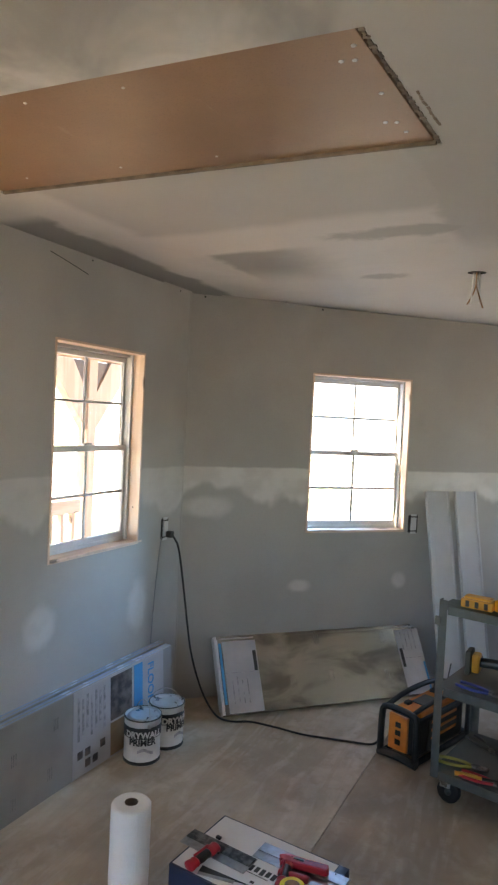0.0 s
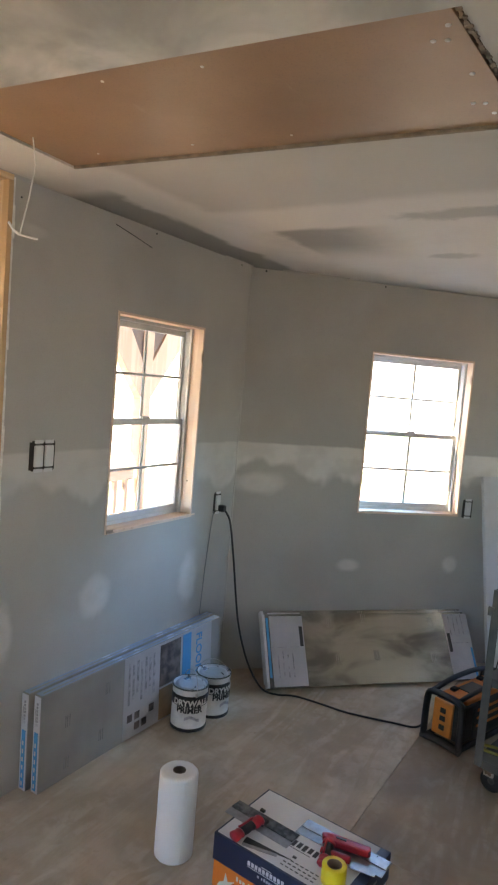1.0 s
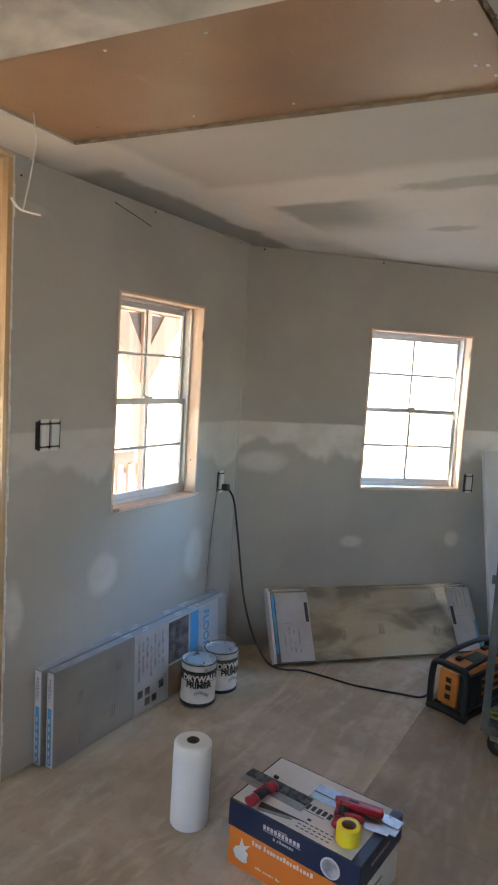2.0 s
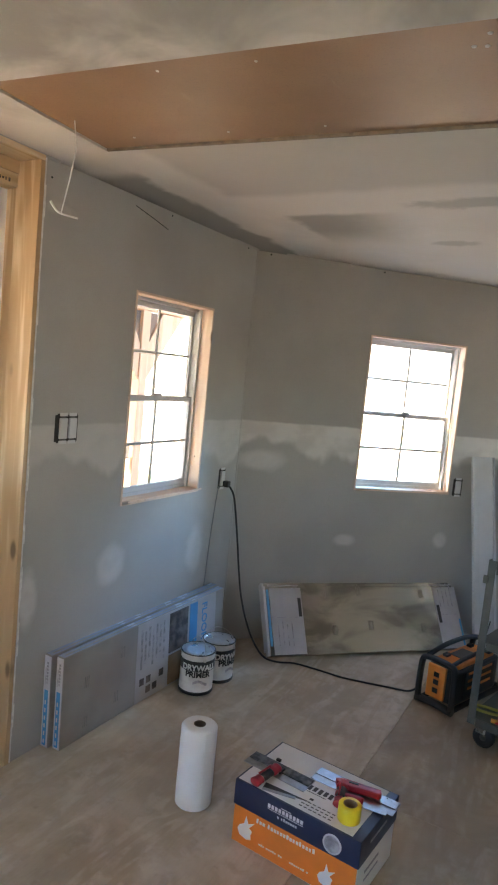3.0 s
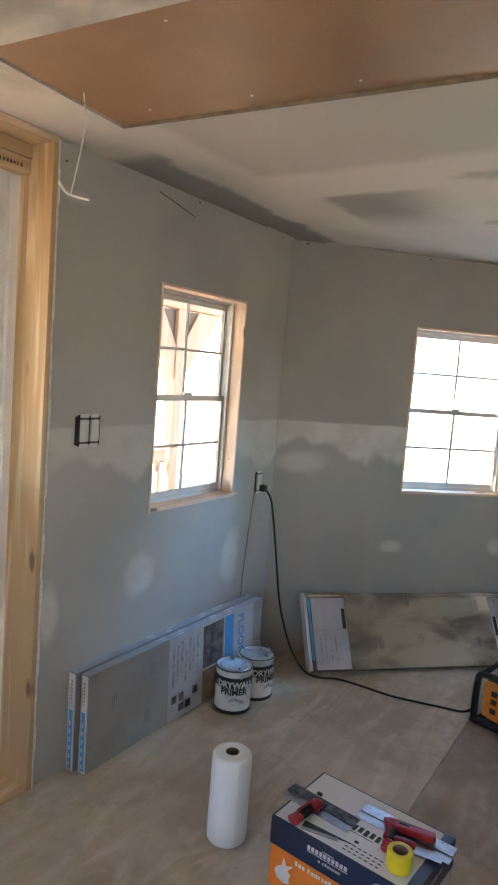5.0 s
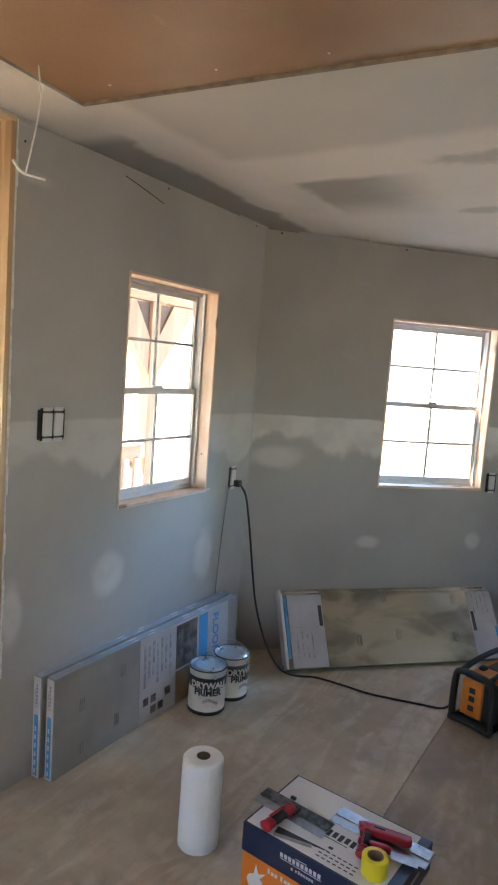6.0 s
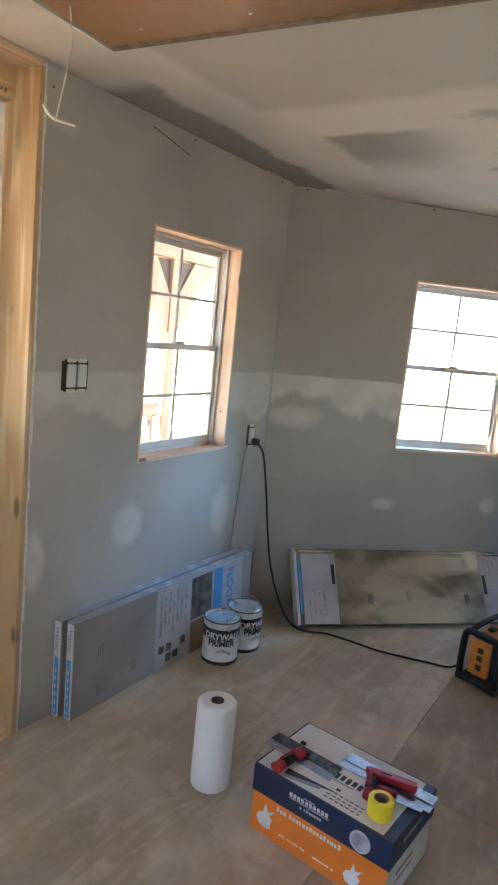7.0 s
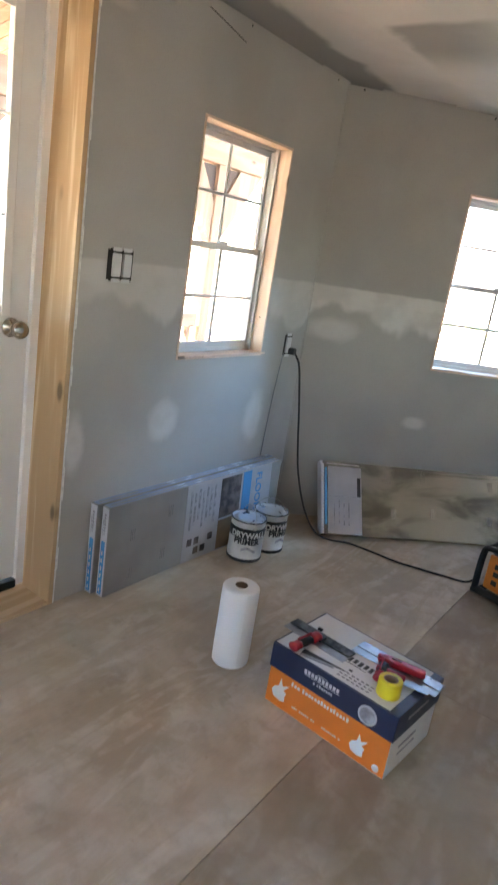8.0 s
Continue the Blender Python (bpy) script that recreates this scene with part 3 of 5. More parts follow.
for k in range(34):                                    # illegible ink stamp
    x0 = DW - 0.06 - 0.0125 * k
    h = stamp.uniform(0.007, 0.013)
    part("ink_bar", block(x0, x0 + stamp.uniform(0.003, 0.008), 0.0949, 0.0958, 2.003 - h / 2, 2.003 + h / 2), "label_photo", header)
bm = bmesh.new()
box(bm, DW - 0.045, DW - 0.012, 0.152, 0.198, 0.02, 2.03, 0.003)
box(bm, 0.012, 0.045, 0.152, 0.198, 0.02, 2.03, 0.003)
box(bm, 0.045, DW - 0.045, 0.152, 0.198, 1.99, 2.03, 0.003)
part("door_frame", bm, "white", door)
part("threshold", block(0.002, DW - 0.002, -0.002, 0.198, -0.04, 0.012, 0.003), "pine_x", door, "raw wood threshold")
part("door_sill", block(0.045, DW - 0.045, 0.15, 0.21, 0.012, 0.045, 0.004), "black", door)
LITE = (0.17, 0.735, 1.02, 1.86)
leaf = part("door_leaf", slab((0.05, DW - 0.05), (0.055, 1.985), 0.162, 0.196, [LITE], Matrix()), "door_white", door)
bm = bmesh.new()
for a, b, c, d in ((LITE[0] - 0.02, LITE[0] + 0.012, LITE[2] - 0.02, LITE[3] + 0.02), (LITE[1] - 0.012, LITE[1] + 0.02, LITE[2] - 0.02, LITE[3] + 0.02),
                   (LITE[0] + 0.012, LITE[1] - 0.012, LITE[2] - 0.02, LITE[2] + 0.012), (LITE[0] + 0.012, LITE[1] - 0.012, LITE[3] - 0.012, LITE[3] + 0.02)):
    box(bm, a, b, 0.154, 0.161, c, d, 0.003)
part("lite_trim", bm, "white", leaf)
lite_h = (LITE[3] - LITE[2]) / 3
for k in range(3):
    g = part("pane", block(LITE[0], LITE[1], 0.176, 0.18, LITE[2] + lite_h * k + 0.004, LITE[2] + lite_h * (k + 1) - 0.004), "glass", leaf)
    g.visible_shadow = False
    if k:
        part("muntin", block(LITE[0], LITE[1], 0.172, 0.184, LITE[2] + lite_h * k - 0.004, LITE[2] + lite_h * k + 0.004), "white", leaf)
turn = Matrix.Translation((DW - 0.115, 0.162, 0.962)) @ Matrix.Rotation(radians(90), 4, "X")
part("door_knob", lathe(bmesh.new(), [(0, 0.0), (0.031, 0.0), (0.031, 0.006), (0.013, 0.012), (0.012, 0.03), (0.024, 0.04), (0.029, 0.052), (0.024, 0.064), (0, 0.068)], 24, turn),
     "brass", leaf, "satin metal door knob")

# ragged drywall edge beside the jamb
rng = random.Random(4)
bm = bmesh.new()
z = 0.0
while z < 2.08:
    h = rng.uniform(0.03, 0.09)
    w = rng.uniform(0.004, 0.011)
    box(bm, -0.0035, 0.002, 2.6215, 2.6215 + w, z, min(z + h, 2.09))
    z += h
tagged(part("drywall_edge", bm, "paper_edge"), "ragged white cut edge of drywall beside the jamb", "trim", kind="structure")

# mud fillets where the ceiling gap has been closed
bm = bmesh.new()
prism(bm, [(0, CEIL - 0.01), (0, CEIL + 0.002), (0.007, CEIL + 0.002)], 3.82, YC + 0.005)
prism(bm, [(0, CEIL - 0.01), (0, CEIL + 0.002), (0.007, CEIL + 0.002)], 1.0, 2.68)
tagged(part("trim_left", bm, "wall_left"), "joint compound fillet between wall and ceiling", "trim", kind="structure")
bm = bmesh.new()
prism(bm, [(0, CEIL - 0.01), (0, CEIL + 0.002), (0.007, CEIL + 0.002)], 0.16, 0.52,
      BAY @ Matrix(((0, 1, 0, 0), (-1, 0, 0, 0), (0, 0, 1, 0), (0, 0, 0, 1))))
tagged(part("trim_bay", bm, "wall_back"), "joint compound fillet between bay wall and ceiling", "trim", kind="structure")
# corner bead of the bay
bm = bmesh.new()
zz = [k * 0.07 for k in range(31)]
for a, b in zip(zz, zz[1:]):
    w = rng.uniform(0.002, 0.007)
    box(bm, -0.004, 0.003, YC - w, YC + 0.003, a, min(b, 2.09))
tagged(part("corner_tape", bm, "wall_left"), "uneven taped inside corner", "trim", kind="structure")

# ---- hatch panel ----
hatch = thing("ceiling_hatch", HATCH_M, "brown hardboard panel screwed into a ceiling recess", "ceiling panel")
HX, HY = HATCH[1] - HATCH[0], HATCH[3] - HATCH[2]


def splayed(bm):
    for v in bm.verts:
        v.co = splay(v.co)
    return bm


part("panel", splayed(block(0.005, HX - 0.016, 0.003, HY - 0.010, 0.005, 0.016, 0.0015)), "hardboard", hatch)
part("edge_strip", splayed(block(0.006, HX - 0.012, HY - 0.0095, HY - 0.0005, -0.002, 0.0155, 0.001)), "edge_tan", hatch, "grey-brown edge strip")
part("backing", block(-0.05, HX + 0.06, -0.05, HY + 0.05, 0.0165, 0.03), "gap", hatch)
rng = random.Random(11)
bm = bmesh.new()
y = 0.0
while y < HY - 0.004:                                  # crumbling cut edge at the end of the panel
    step = rng.uniform(0.004, 0.016)
    box(bm, HX - 0.004 - rng.uniform(0.0, 0.006), HX + rng.uniform(-0.002, 0.003), y, y + step * rng.uniform(0.5, 1.0), -0.001 - rng.uniform(0, 0.002), 0.004)
    y += step
part("broken_edge", splayed(bm), "edge_tan", hatch, "crumbled brown drywall edge")
bm = bmesh.new()
for k in range(12):
    y = 0.23 + 0.013 * k + rng.uniform(-0.003, 0.003)
    box(bm, HX + 0.013 + rng.uniform(0, 0.004), HX + 0.019 + rng.uniform(0, 0.003), y, y + 0.012, -0.0012, 0.002)
part("torn_slit", splayed(bm), "edge_tan", hatch, "torn slit beside the panel")
screw = lathe(bmesh.new(), [(0, -0.002), (0.003, -0.004), (0.0075, -0.003), (0.0095, 0.0), (0.0095, 0.003), (0, 0.003)], 14)
to_hatch = HATCH_M.inverted()
first = None
for x, y in ((0.732, 2.244), (0.967, 2.268), (0.973, 2.625), (0.701, 2.601), (1.425, 2.298), (1.39, 2.337), (1.413, 2.342), (1.424, 2.471),
             (1.399, 2.593), (1.421, 2.601), (1.428, 2.652), (0.40, 2.574)):
    big = 0.55 if x > 1.3 else 0.42
    if first is None:
        first = part("screw", screw, "zinc", hatch)
        ob = first
    else:
        ob = new("screw", first.data)
        ob.parent = hatch
    at = to_hatch @ Vector((x, y, CEIL))
    ob.matrix_basis = Matrix.Translation((at.x, at.y, 0.0048)) @ Matrix.Diagonal((big, big, 0.45, 1))

# ---- ceiling lamp box with loose wires ----
cb = thing("ceiling_wire_box", Matrix.Translation((1.388, 3.998, CEIL)) @ Matrix.Rotation(radians(20), 4, "Z"), "open ceiling junction hole with loose bare wires", "junction box")
# flat dark disc in place of the hole's shaded inside
part("hole_rim", lathe(bmesh.new(), [(0, -0.001), (0.035, -0.001), (0.037, -0.002), (0.034, 0.002), (0, 0.002)], 24, Matrix.Diagonal((1, 0.7, 1, 1))), "gap", cb)
for k in range(4):
    a = k * 1.5
    part("wire", tube(bmesh.new(), [(0.01 * math.cos(a), 0.01 * math.sin(a), 0), (0.014 * math.cos(a), 0.014 * math.sin(a), -0.05),
                                    (0.02 * math.cos(a + 0.6), 0.02 * math.sin(a + 0.6), -0.09), (0.035 * math.cos(a + 1), 0.035 * math.sin(a + 1), -0.115 - 0.01 * k)], 0.003, 6),
         "copper" if k % 2 else "cord_white", cb)


# ---- wall boxes ----
def electric_box(name, m, gangs, label):
    ob = thing(name, m, label, "electrical box")
    w, h = 0.046 * gangs + 0.012, 0.096
    # flat dark plate in place of the box's shaded inside
    part("back_box", block(-w / 2 - (0.008 if gangs > 1 else 0.003), w / 2, -0.001, 0.002, -h / 2, h / 2), "gap", ob, "flat dark plate for the shaded inside of the wall box")
    for e in (-1, 1):
        for g in range(gangs * 2):
            xa = -w / 2 + 0.008 + g * (w - 0.016) / (gangs * 2 - 1)
            part("cut_notch", block(xa - 0.005, xa + 0.005, -0.0012, 0.0015, e * (h / 2 + 0.002) - 0.0025, e * (h / 2 + 0.002) + 0.0025), "gap", ob)
    for g in range(gangs):
        x = (g - (gangs - 1) / 2) * 0.046
        dev = part("device", block(x - 0.0175, x + 0.0175, -0.010, 0.0, -0.037, 0.037, 0.003), "vinyl", ob, "pale wiring device")
        part("strap", block(x - 0.012, x + 0.012, -0.004, -0.0012, -0.053, 0.053, 0.001), "cart_grey", dev)
        for e in (-1, 1):
            part("ear", block(x - 0.019, x + 0.019, -0.0055, -0.0042, e * 0.05 - 0.006, e * 0.05 + 0.006, 0.001), "vinyl", dev)
    return ob


electric_box("switch_box", LEFT @ Matrix.Translation((2.797, 0, 1.198)), 2, "uncovered double switch box in grey drywall")
electric_box("outlet_box", LEFT @ Matrix.Translation((3.917, 0, 0.908)), 1, "uncovered wall outlet with a black plug")
electric_box("outlet_box", BAY @ Matrix.Translation((1.358, 0, 0.907)), 1, "uncovered wall outlet beside the bay window")

# torn paper slash and stray screw heads
bm = bmesh.new()
tube(bm, [(0.001, 3.083, 2.053), (0.002, 3.185, 2.034), (0.001, 3.296, 2.012)], 0.0015, 5)
tagged(part("paper_tear", bm, "gap"), "thin dark slash torn in drywall paper", "tear", kind="structure")
nail = None
for p in ((0.0, 2.653, 2.031), (0.0, 3.32, 2.073), (0.0, 3.969, 2.076)):
    head = lathe(bmesh.new(), [(0, 0.002), (0.003, 0.0015), (0.004, 0)], 10, Matrix.Translation(p) @ Matrix.Rotation(radians(90), 4, "Y"))
    tagged(part("drywall_screw", head, "black"), "black drywall screw head in the wall", "screw", "drywall screws")
for u, w in ((0.075, 2.074), (0.728, 2.071)):
    head = lathe(bmesh.new(), [(0, 0.002), (0.003, 0.0015), (0.005, 0)], 10, BAY @ Matrix.Translation((u, 0, w)) @ Matrix.Rotation(radians(90), 4, "X"))
    tagged(part("drywall_screw", head, "black"), "black drywall screw head in the wall", "screw", "drywall screws")

# string hanging from the hatch
st = thing("hanging_string", Matrix.Translation((0.313, 2.425, CEIL)), "thin white string with a crossed end hanging from the ceiling hatch", "string")
part("string", tube(bmesh.new(), [(0, 0, 0.005), (0.008, 0.004, -0.063), (0.006, 0.001, -0.1), (0.0, -0.004, -0.155), (-0.012, -0.016, -0.246)], 0.0019, 6), "cord_white", st)
part("toggle", tube(bmesh.new(), [(-0.03, -0.04, -0.218), (-0.022, -0.027, -0.238), (-0.012, -0.017, -0.247)], 0.0035, 6), "cord_white", st, "flat white tassel end")
part("toggle", tube(bmesh.new(), [(-0.012, -0.016, -0.247), (0.002, 0.0, -0.25), (0.019, 0.017, -0.253)], 0.0028, 6), "cord_white", st)


# ---- porch ----
porch = thing("porch", Matrix(), "open timber porch with a plank deck, posts and railing", "porch", kind="structure")
PX = -1.6
part("deck_frame", block(PX - 0.2, -0.21, -1.0, 7.0, -0.34, -0.14), "cedar_x", porch)
for k in range(11):
    x0 = PX - 0.18 + k * 0.145
    part("deck_board", block(x0, x0 + 0.138, -1.0, 7.0, -0.138, -0.11, 0.003), "cedar_x", porch)
for py in (0.78, 2.98, 5.18):
    post = part("post", block(PX - 0.048, PX + 0.048, py - 0.048, py + 0.048, -0.11, 1.86, 0.006), "cedar", porch)
    for s in (-1, 1):
        # solid dark triangles put in for the shaded gaps beside the knee braces
        gusset = bmesh.new()
        prism(gusset, [(s * 0.05, 1.85), (s * 0.21, 1.85), (s * 0.05, 1.62)], -0.02, 0.02,
              Matrix.Translation((PX, py, 0)) @ Matrix.Rotation(radians(90), 4, "Z"))
        part("gusset", gusset, "dark_wood", post, "solid dark triangle in place of the shaded gap beside the brace")
        brace = bmesh.new()
        prism(brace, [(s * 0.22, 1.855), (s * 0.50, 1.855), (s * 0.05, 1.32), (s * 0.05, 1.60)], -0.035, 0.035,
              Matrix.Translation((PX, py, 0)) @ Matrix.Rotation(radians(90), 4, "Z"))
        part("knee_brace", brace, "cedar", post)
part("beam", block(PX - 0.06, PX + 0.06, -1.0, 7.0, 1.86, 2.04, 0.006), "cedar_x", porch)
part("top_rail", block(PX - 0.045, PX + 0.045, 2.99, 5.09, 0.70, 0.80, 0.005), "cedar_x", porch)
part("bottom_rail", block(PX - 0.03, PX + 0.03, 2.99, 5.09, -0.03, 0.02, 0.004), "cedar_x", porch)
for k in range(18):
    y = 3.09 + k * 0.115
    part("baluster", block(PX - 0.018, PX + 0.018, y - 0.018, y + 0.018, 0.02, 0.735), "cedar", porch)
ROOFM = Matrix.Translation((-0.2, 0, 2.5)) @ Matrix.Rotation(radians(-13), 4, "Y")
for k in range(88):
    y = -1.0 + k * 0.091
    part("roof_board", block(-2.15, 0.0, y, y + 0.083, -0.012, 0.01), "cedar", porch, m=ROOFM)
part("roof_sheet", block(-2.2, 0.02, -1.05, 7.05, 0.012, 0.03), "siding", porch, m=ROOFM)


# ---- yard: neighbour's house and a stand-in pale heap ----
def house():
    ob = thing("neighbour_house", Matrix.Translation((-2.0, 34.0, -0.45)), "white clapboard house across the yard in full sun", "house")
    part("wall", block(-9, 9, 0, 7, 0, 3.0), "siding", ob)
    for k in range(14):
        part("clapboard", block(-9.02, 9.02, -0.03, -0.004, 0.2 + k * 0.2, 0.37 + k * 0.2), "siding", ob)
    bm = bmesh.new()
    prism(bm, [(-0.5, 3.0), (7.5, 3.0), (3.5, 5.0)], -9.5, 9.5, Matrix.Rotation(radians(90), 4, "Z"))
    part("roof", bm, "roofing", ob)
    return ob


house()


def blue_heap(m):
    """A low pale blue heap, standing in for a car-like shape in the yard."""
    ob = thing("blue_heap", m, "low pale blue heap standing in for a car-like shape on dirt", "tarp")
    bm = bmesh.new()
    nx, ny = 22, 14
    grid = [[bm.verts.new((i / nx * 2.4 - 1.2, j / ny * 1.3 - 0.65,
                           0.5 * max(0, math.sin(math.pi * i / nx)) ** 0.5 * max(0, math.sin(math.pi * j / ny)) ** 0.5
                           * (1 + 0.5 * noise.noise(Vector((i * 0.4, j * 0.4, 2.0)))))) for j in range(ny + 1)] for i in range(nx + 1)]
    for i in range(nx):
        for j in range(ny):
            bm.faces.new([grid[i][j], grid[i + 1][j], grid[i + 1][j + 1], grid[i][j + 1]]).smooth = True
    part("sheet", bm, "tarp", ob)
    part("rope", tube(bmesh.new(), [(-1.0, -0.66, 0.03), (-0.3, -0.68, 0.05), (0.4, -0.67, 0.04), (1.0, -0.66, 0.03)], 0.015, 6), "white", ob)
    return ob


blue_heap(Matrix.Translation((-0.75, 13.6, -0.45)) @ Matrix.Rotation(radians(8), 4, "Z"))


# ---- lettering ----
def lettering(name, text, size, material, parent, fn, depth=0.0006, bold=0.0):
    """Built-in font turned to mesh, centred on the origin in x, bent by fn(x, z, out)."""
    cu = bpy.data.curves.new(name, "FONT")
    cu.body, cu.size, cu.align_x, cu.extrude, cu.offset = text, size, "CENTER", depth, bold
    tmp = new("tmp_text", cu)
    me = bpy.data.meshes.new_from_object(tmp.evaluated_get(bpy.context.evaluated_depsgraph_get()))
    bpy.data.objects.remove(tmp)
    for v in me.vertices:
        v.co = fn(v.co.x, v.co.y, v.co.z)
    me.materials.clear()
    me.materials.append(M[material])
    me.name = name
    ob = new(name, me)
    ob.parent = parent
    return ob


# ---- flooring packs ----
def bent(bm, fn):
    for v in bm.verts:
        v.co = fn(v.co)
    return bm


def long_block(x0, x1, y0, y1, z0, z1, n=10, bevel=0.0):
    bm = block(x0, x1, y0, y1, z0, z1, bevel)
    step = (x1 - x0) / n
    for k in range(1, n):
        bmesh.ops.bisect_plane(bm, geom=bm.verts[:] + bm.edges[:] + bm.faces[:], plane_co=(x0 + step * k, 0, 0), plane_no=(1, 0, 0))
    return bm


def strips(name, spots, y0, y1, material, parent, fn=None):
    """Printed bars, each a thin piece of its own."""
    for x0, x1, z0, z1 in spots:
        bm = block(x0, x1, y0, y1, z0, z1)
        part(name, bent(bm, fn) if fn else bm, material, parent)


def wall_pack(m, length, label, sheet):
    """A clear-wrapped card pack standing on edge and bowing towards the wall."""
    ob = thing("flooring_pack", m, label, "flooring pack", "flooring packs by the porch wall")
    T, H = 0.036, 0.36

    def fn(c):
        k = c.x / length
        return Vector((c.x, c.y + (0.015 + 0.05 * k) * c.z + 0.012 * math.sin(math.pi * k), c.z - 0.006 * math.sin(math.pi * k) * c.z / H))

    part("body", bent(long_block(0, length, 0, T, 0.001, H, 14, 0.004), fn), "wrap", ob)
    end = part("end_label", bent(block(-0.0015, -0.0003, 0.002, T - 0.002, 0.004, H - 0.004), fn), "label_white", ob, "white and blue printed end label")
    part("blue_panel", bent(block(-0.0028, -0.0016, 0.009, T - 0.009, 0.012, 0.225), fn), "label_blue", end)
    strips("print_bar", [(-0.0036, -0.0029, 0.02 + 0.03 * k, 0.036 + 0.03 * k) for k in range(6)], 0.016, 0.022, "label_white", end, fn)
    strips("title_bar", [(-0.0028, -0.0016, 0.25 + 0.0125 * k, 0.2585 + 0.0125 * k) for k in range(7)], 0.013, 0.021, "label_grey", end, fn)
    strips("small_bar", [(-0.0028, -0.0016, 0.245, 0.31)], 0.024, 0.0265, "label_grey", end, fn)
    # pack top with the sky's blue reflection in its colour
    part("top_film", bent(long_block(0.004, length - 0.004, 0.003, T - 0.003, H + 0.0004, H + 0.0012, 14), fn), "film_sky_blue", ob, "clear plastic film coloured for the blue sky it reflects")
    part("seal_tape", bent(long_block(0.02, length - 0.01, 0.012, 0.018, H + 0.0014, H + 0.0022, 14), fn), "wrap", ob)
    scuffs = [(x + dx, x + dx + 0.003, z, z + 0.045) for x, z in ((0.12, 0.2), (0.33, 0.25), (0.12, 0.04), (0.3, 0.07)) for dx in (0, 0.009, 0.02)]
    strips("printed_mark", scuffs, -0.0012, -0.0002, "scuff", ob, fn)
    if sheet:
        s = part("printed_sheet", bent(long_block(0.435, 1.03, -0.002, -0.0004, 0.004, H - 0.002, 8), fn), "label_muted", ob, "white printed label sheet with photos")
        part("photo", bent(long_block(0.66, 0.80, -0.0032, -0.0021, 0.16, H - 0.012, 3), fn), "label_photo", s)
        part("photo", bent(long_block(0.66, 0.80, -0.0032, -0.0021, 0.01, 0.15, 3), fn), "cardboard", s)
        part("blue_panel", bent(long_block(0.815, 0.875, -0.0032, -0.0021, 0.01, H - 0.01, 3), fn), "label_blue", s)
        lettering("lettering", "FLOOR", 0.058, "label_blue", s, lambda x, y, z: fn(Vector((0.915 + y, -0.0027 - z, 0.24 - x))), bold=0.0008)
        text = [(0.46 + 0.026 * k, 0.472 + 0.026 * k, 0.15 + 0.02 * (k % 3), 0.33 - 0.012 * (k % 2)) for k in range(7)]
        strips("print_bar", text, -0.0032, -0.0021, "label_grey", s, fn)
        strips("print_square", [(0.46 + 0.045 * k, 0.49 + 0.045 * k, 0.03 + 0.045 * j, 0.062 + 0.045 * j) for k in range(4) for j in range(2) if (k + j) % 3], -0.0032, -0.0021, "label_photo", s, fn)
    return ob


turn_left = LEFT.copy()
wall_pack(Matrix.Translation((0.089, 2.778, 0)) @ turn_left @ Matrix.Rotation(radians(-1.6), 4, "Z"), 1.1,
          "grey wrapped flooring pack with printed sheet leaning on drywall", True)
wall_pack(Matrix.Translation((0.042, 2.764, 0)) @ turn_left @ Matrix.Rotation(radians(-1.3), 4, "Z"), 1.13,
          "grey wrapped flooring pack standing against drywall", False)


def bay_pack(m, label):
    """A silver-filmed pack leaning back against the bay wall."""
    ob = thing("foil_pack", m, label, "flooring pack", "flooring packs by the bay wall")
    L, T, H = 1.18, 0.04, 0.366
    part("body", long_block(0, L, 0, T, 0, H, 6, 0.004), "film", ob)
    part("edge_trim", block(-0.002, 0.012, -0.0025, T, 0.002, H - 0.002, 0.001), "label_white", ob)
    part("edge_stripe", block(0.016, 0.028, -0.003, -0.0005, 0.05, H - 0.02), "label_blue", ob)
    for x0, x1, flip in ((0.034, 0.215, 1), (1.045, 1.195, -1)):
        lab = part("printed_label", block(x0, x1, -0.003, -0.0006, 0.006, H - 0.012), "label_muted", ob, "pale printed paper label")
        xs = x1 - 0.024 if flip > 0 else x0 + 0.006
        part("black_tab", block(xs, xs + 0.018, -0.0045, -0.0032, 0.2 - 0.05 * (flip < 0), 0.3 - 0.05 * (flip < 0)), "ink", lab)
        strips("print_bar", [(x0 + 0.03 + 0.026 * k, x0 + 0.036 + 0.026 * k, 0.05 + 0.19 * (flip < 0), 0.16 + 0.02 * (k % 2) + 0.18 * (flip < 0)) for k in range(4)], -0.0042, -0.0032, "label_grey", lab)
        part("fold_line", block(x0, x1, -0.0036, -0.0031, 0.195, 0.198), "label_grey", lab)
        if flip < 0:
            part("blue_stripe", block(x1 - 0.014, x1 - 0.003, -0.0042, -0.0032, 0.02, 0.17), "label_blue", lab)
    marks = [(x + dx, x + dx + 0.003, z, z + 0.05) for x, z in ((0.35, 0.29), (0.55, 0.31), (0.95, 0.29), (0.38, 0.1), (0.6, 0.12), (0.93, 0.1)) for dx in (0, 0.01, 0.022)]
    strips("printed_mark", marks, -0.0012, -0.0003, "scuff", ob)
    part("top_seam", long_block(0.01, L - 0.01, 0.012, 0.022, H, H + 0.0012, 6), "label_white", ob)
    return ob


LEAN_BACK = radians(-33.5)
